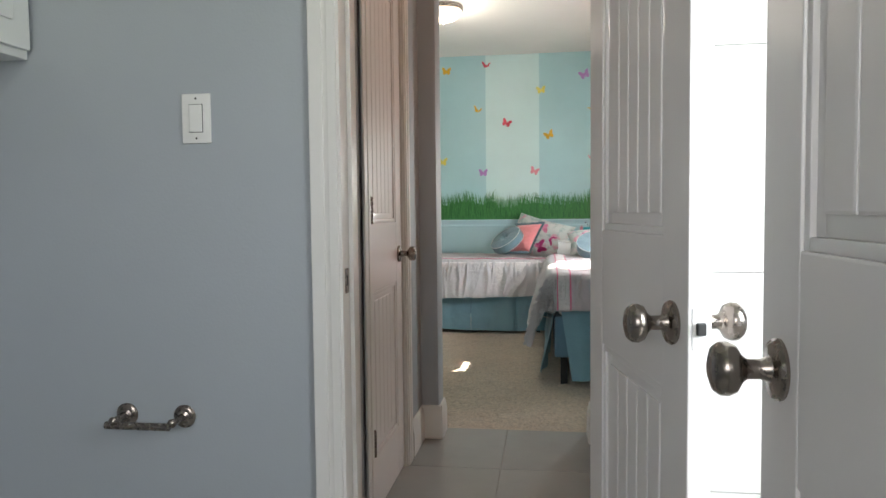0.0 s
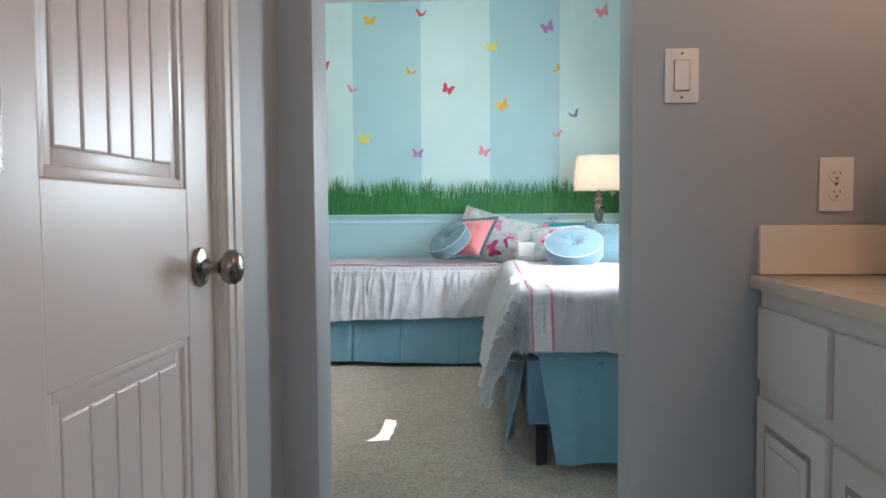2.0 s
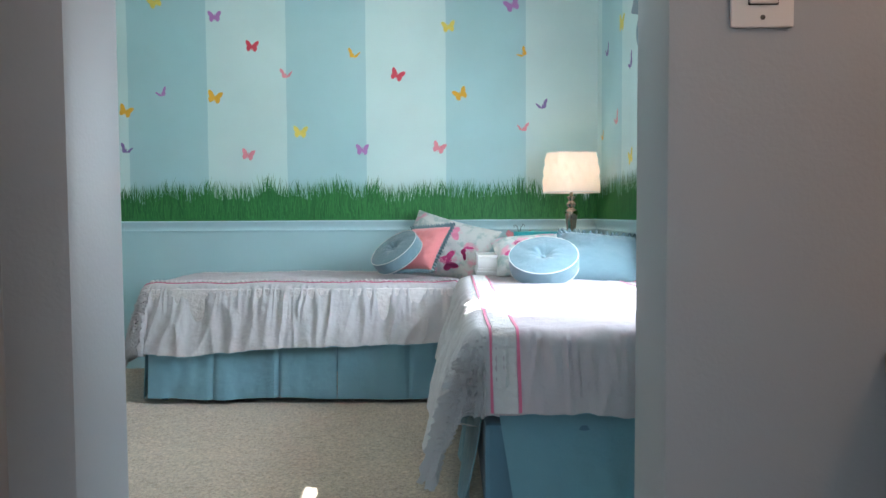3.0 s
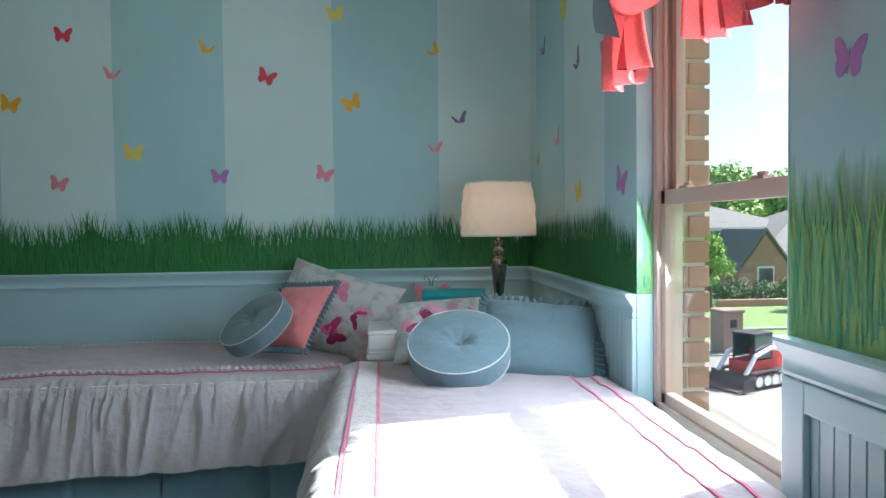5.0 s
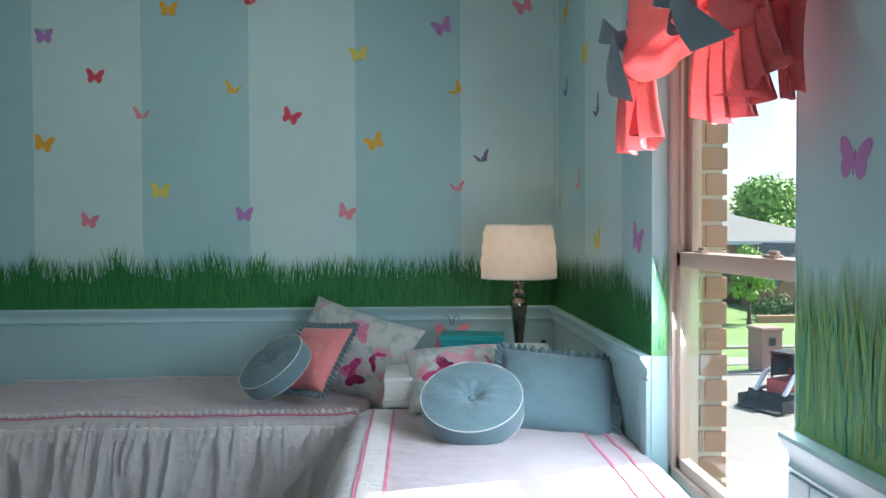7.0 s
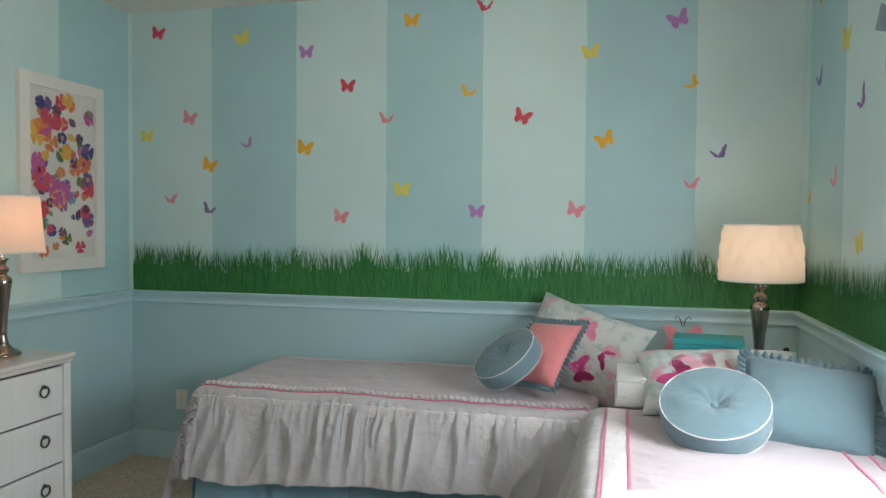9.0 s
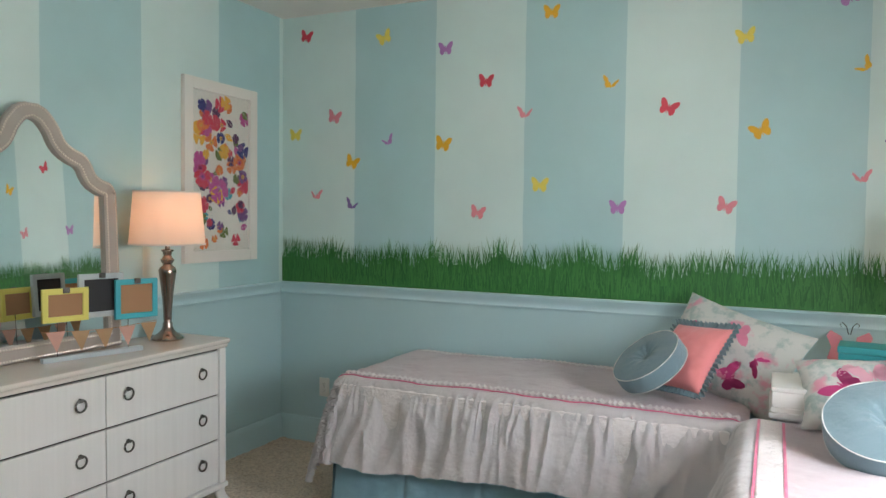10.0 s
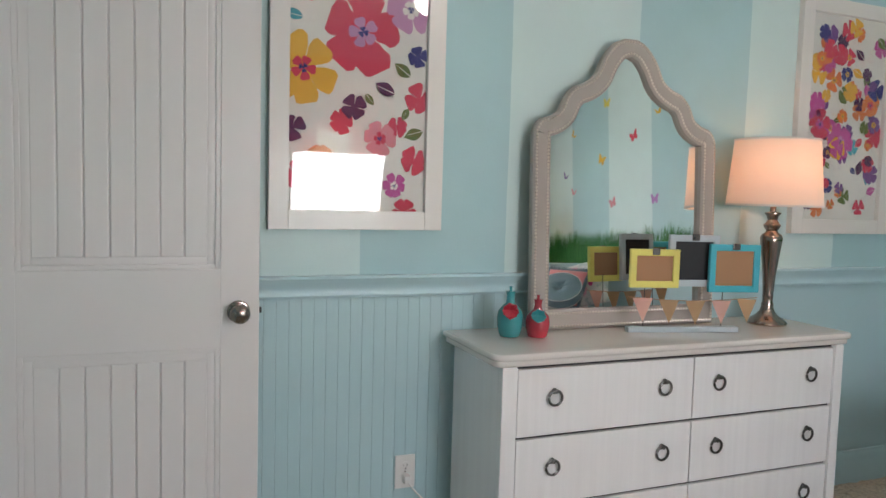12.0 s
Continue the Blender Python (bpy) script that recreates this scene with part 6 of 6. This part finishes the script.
def house(label, x0, x1, y0, y1, eave, ridge, brick_mat):
    d = thing("house", label, "house")
    part("wall", boxes((x0, x1, y0, y1, GZ, eave)), brick_mat, d)
    bm = bmesh.new()
    o = 0.6
    v = [bm.verts.new(p) for p in ((x0 - o, y0 - o, eave), (x1 + o, y0 - o, eave), (x1 + o, y1 + o, eave), (x0 - o, y1 + o, eave))]
    dx, cy = min((x1 - x0) * 0.35, (y1 - y0) * 0.5), (y0 + y1) / 2
    a, b = bm.verts.new((x0 + dx, cy, ridge)), bm.verts.new((x1 - dx, cy, ridge))
    for f in ((v[0], v[1], b, a), (v[1], v[2], b), (v[2], v[3], a, b), (v[3], v[0], a), (v[3], v[2], v[1], v[0])):
        bm.faces.new(f)
    part("roof", bm, M_roof, d)
    part("fascia", boxes((x0 - o, x1 + o, y0 - o - 0.03, y0 - o, eave - 0.2, eave + 0.02)), M_lwhite, d)
    n = max(2, int((x1 - x0) / 3.2))
    for i in range(n):
        wx = x0 + (i + 0.5) * (x1 - x0) / n
        w = part("window", boxes((wx - 0.55, wx + 0.55, y0 - 0.06, y0 + 0.05, GZ + 0.9, GZ + 2.4), bevel=0.02), M_lwhite, d)
        for s in (-0.26, 0.26):
            part("pane", boxes((wx + s - 0.23, wx + s + 0.23, y0 - 0.075, y0 - 0.055, GZ + 1.0, GZ + 2.3)), M_pane, w)
    return d


house("brown brick single-storey house with a grey hip roof", 13, 26, 49, 60, 0.8, 2.7, M_stone)
house("brick house with a steep grey roof beyond the lawn", 21.6, 38, 44, 55, -0.5, 2.2, M_stone)
gable = thing("house", "tan stone gable wing of the neighbouring house", "house")
part("wall", boxes((19.4, 22.4, 43.0, 47.5, GZ, -1.4)), M_brick, gable)
bm = bmesh.new()
vv = [bm.verts.new(p) for p in ((19.2, 43.0, -1.5), (22.6, 43.0, -1.5), (20.9, 43.0, 0.75), (19.2, 48, -1.5), (22.6, 48, -1.5), (20.9, 48, 0.75))]
for f in ((0, 1, 2), (3, 5, 4), (0, 2, 5, 3), (2, 1, 4, 5), (1, 0, 3, 4)):
    bm.faces.new([vv[i] for i in f])
part("roof", bm, M_roof, gable)
part("gable_stone", surface(10, 10, lambda u, v: Vector((20.9 + (2 * u - 1) * 1.5 * (1 - v), 42.96, -1.5 + 2.0 * v)), 0.03), M_brick, gable, "tan stone gable face")
for sx in (-1, 1):
    part("bargeboard", tube([(20.9 + sx * 1.75, 42.9, -1.55), (20.9 + sx * 0.85, 42.9, -0.36), (20.9, 42.9, 0.8)], 0.09, 6), M_roof, gable)
w = part("window", boxes((20.4, 21.4, 42.94, 43.05, GZ + 0.5, GZ + 1.7), bevel=0.02), M_lwhite, gable)
part("pane", boxes((20.5, 21.3, 42.92, 42.945, GZ + 0.6, GZ + 1.6)), M_pane, w)

for i in range(7):
    hx = 17.2 + i * 0.95
    hd = thing("shrub", "dark green clipped shrub along the house", "shrub", pose(hx, 40.2 + 0.4 * math.sin(i * 2), GZ), "foundation shrubs")
    part("stem", lathe([(0.05, 0), (0.03, 0.4)], 8), M_bark, hd)
    leaf_cloud([(0, 0, 0.7, 0.65), (0.25, 0, 0.5, 0.5), (-0.25, 0.1, 0.55, 0.5)], 900, 0.07, 40 + i, M_leafd, "foliage", hd)
structure("wall_garden", boxes((16.2, 24, 38.9, 39.15, GZ, GZ + 0.35), bevel=0.03), M_brick, "low stone garden edging wall", "wall")

mb = thing("brick_mailbox", "brick pillar mailbox beside the driveway", "mailbox", pose(10.75, 27.2, GZ, 0, 0, 8))
part("pillar", boxes((-0.36, 0.36, -0.36, 0.36, 0, 1.3), bevel=0.03), M_stone, mb)
part("cap", boxes((-0.4, 0.4, -0.4, 0.4, 1.3, 1.42), bevel=0.05), M_stone, mb)
part("letter_door", boxes((-0.12, 0.12, -0.375, -0.355, 0.85, 1.1), bevel=0.01), M_dark, mb)

sl = thing("skid_loader", "white and red compact track loader parked on the drive", "loader", pose(9.2, 22.7, GZ + 0.02, 0, 0, 205) @ Matrix.Diagonal((0.66, 0.66, 0.66, 1)))
for y0, y1 in ((-0.85, -0.52), (0.52, 0.85)):
    t = part("track", surface(48, 4, lambda u, v: Vector((max(-0.75, min(0.75, 1.15 * math.cos(u * 6.2832))) + 0.28 * math.cos(u * 6.2832), y0 + (y1 - y0) * v, 0.32 + 0.32 * max(-1, min(1, 1.6 * math.sin(u * 6.2832))))), 0.04, True), M_rubber, sl)
    for x in (-0.7, -0.25, 0.2, 0.7):
        part("roller", lathe([(0.02, y0 + 0.04), (0.2, y0 + 0.04), (0.2, y1 - 0.04), (0.02, y1 - 0.04)], 16), M_lwhite, t, m=pose(x, 0, 0.32) @ pose(0, 0, 0, 90) @ pose(0, 0, 0, 180))
part("chassis", boxes((-0.95, 0.8, -0.5, 0.5, 0.25, 1.05), (-1.15, -0.4, -0.48, 0.48, 0.6, 1.35), bevel=0.05), M_lred, sl)
cab2 = part("cab", boxes((-0.5, -0.42, -0.5, 0.5, 1.05, 2.0), (0.5, 0.57, -0.5, -0.42, 1.05, 2.0), (0.5, 0.57, 0.42, 0.5, 1.05, 2.0), (-0.5, 0.6, -0.52, 0.52, 2.0, 2.08), bevel=0.02), M_rubber, sl)
part("side_screen", boxes((-0.45, 0.52, -0.49, -0.47, 1.1, 1.98), (-0.45, 0.52, 0.47, 0.49, 1.1, 1.98)), M_pane, cab2)
for y in (-0.62, 0.62):
    part("lift_arm", tube([(-1.0, y, 1.4), (-0.2, y, 1.5), (0.7, y, 1.25), (1.25, y, 0.6)], 0.09, 8), M_lwhite, sl)
bk = part("bucket", surface(30, 10, lambda u, v: Vector((1.2 + 0.75 * v - 0.15 * math.sin(v * 3.1), -0.95 + 1.9 * u, 0.65 - 0.6 * math.sin(v * 1.57) ** 0.7)), 0.04), M_rubber, sl)
part("bucket_side", boxes((1.2, 1.8, -0.97, -0.93, 0.06, 0.5), (1.2, 1.8, 0.93, 0.97, 0.06, 0.5)), M_rubber, bk)

# ---- beadboard strips, floor and wall tiles ----
bead = mesh_of("board", boxes((0, 0.0072, 0.0002, 0.0408, 0.155, RAIL - 0.072), bevel=0.0014), M_wains)
y = 5.0
while y < 7.2:
    piece("board", bead, wain_l, pose(XL - 0.0075, y, 0))
    y += 0.041
bead2 = mesh_of("board", boxes((0.002, 0.0085, 0.0015, 0.0415, 0.155, RAIL - 0.072), bevel=0.002), M_wains)
low = mesh_of("board", boxes((0.002, 0.0085, 0.0015, 0.0415, 0.155, WZ0 - 0.032), bevel=0.002), M_wains)
y = 5.0
while y < YB - 0.05:
    piece("board", low if WY0 - 0.04 < y < WY1 else bead2, wain_r, pose(XR - 0.002, y, 0))
    y += 0.043
# raised frame round the beadboard next to the window
structure("trim_wainscot_frame", boxes((XR - 0.016, XR, WY0 - 0.075, WY0 - 0.002, 0.16, RAIL - 0.076), (XR - 0.016, XR, 5.02, WY0 - 0.077, RAIL - 0.135, RAIL - 0.077), (XR - 0.016, XR, WY1 + 0.002, WY1 + 0.06, 0.16, RAIL - 0.076), bevel=0.004),
          M_trimteal, "aqua painted frame round the beadboard", "panel frame")

T = 0.61
for i in range(-3, 3):
    for j in range(-8, 2):
        x0, y0 = -0.66 + i * T, 4.44 + j * T
        x1, y1 = min(x0 + T, 0.74), min(y0 + T, 4.983)
        x0, y0 = max(x0, -2.19), max(y0, 0.01)
        if x1 - x0 > 0.05 and y1 - y0 > 0.05:
            part("tile", boxes((0.002, x1 - x0 - 0.002, 0.002, y1 - y0 - 0.002, 0, 0.007), bevel=0.0015), M_tile, tile_floor, m=pose(x0, y0, FB - 0.007))
shower = structure("wall_shower", boxes((PX1 + 0.1, 0.619, PY0 - 0.012, PY0 - 0.001, FB, ZC)), M_grout, "grout bed of the white tiled bath wall", "wall")
wt = mesh_of("tile", boxes((0.001, 0.327, -0.008, 0, 0.001, 0.489), bevel=0.0015), M_wtile)
for i in range(2):
    for j in range(5):
        piece("tile", wt, shower, pose(PX1 + 0.105 + i * 0.328, PY0 - 0.0115, FB - 0.04 + j * 0.49))
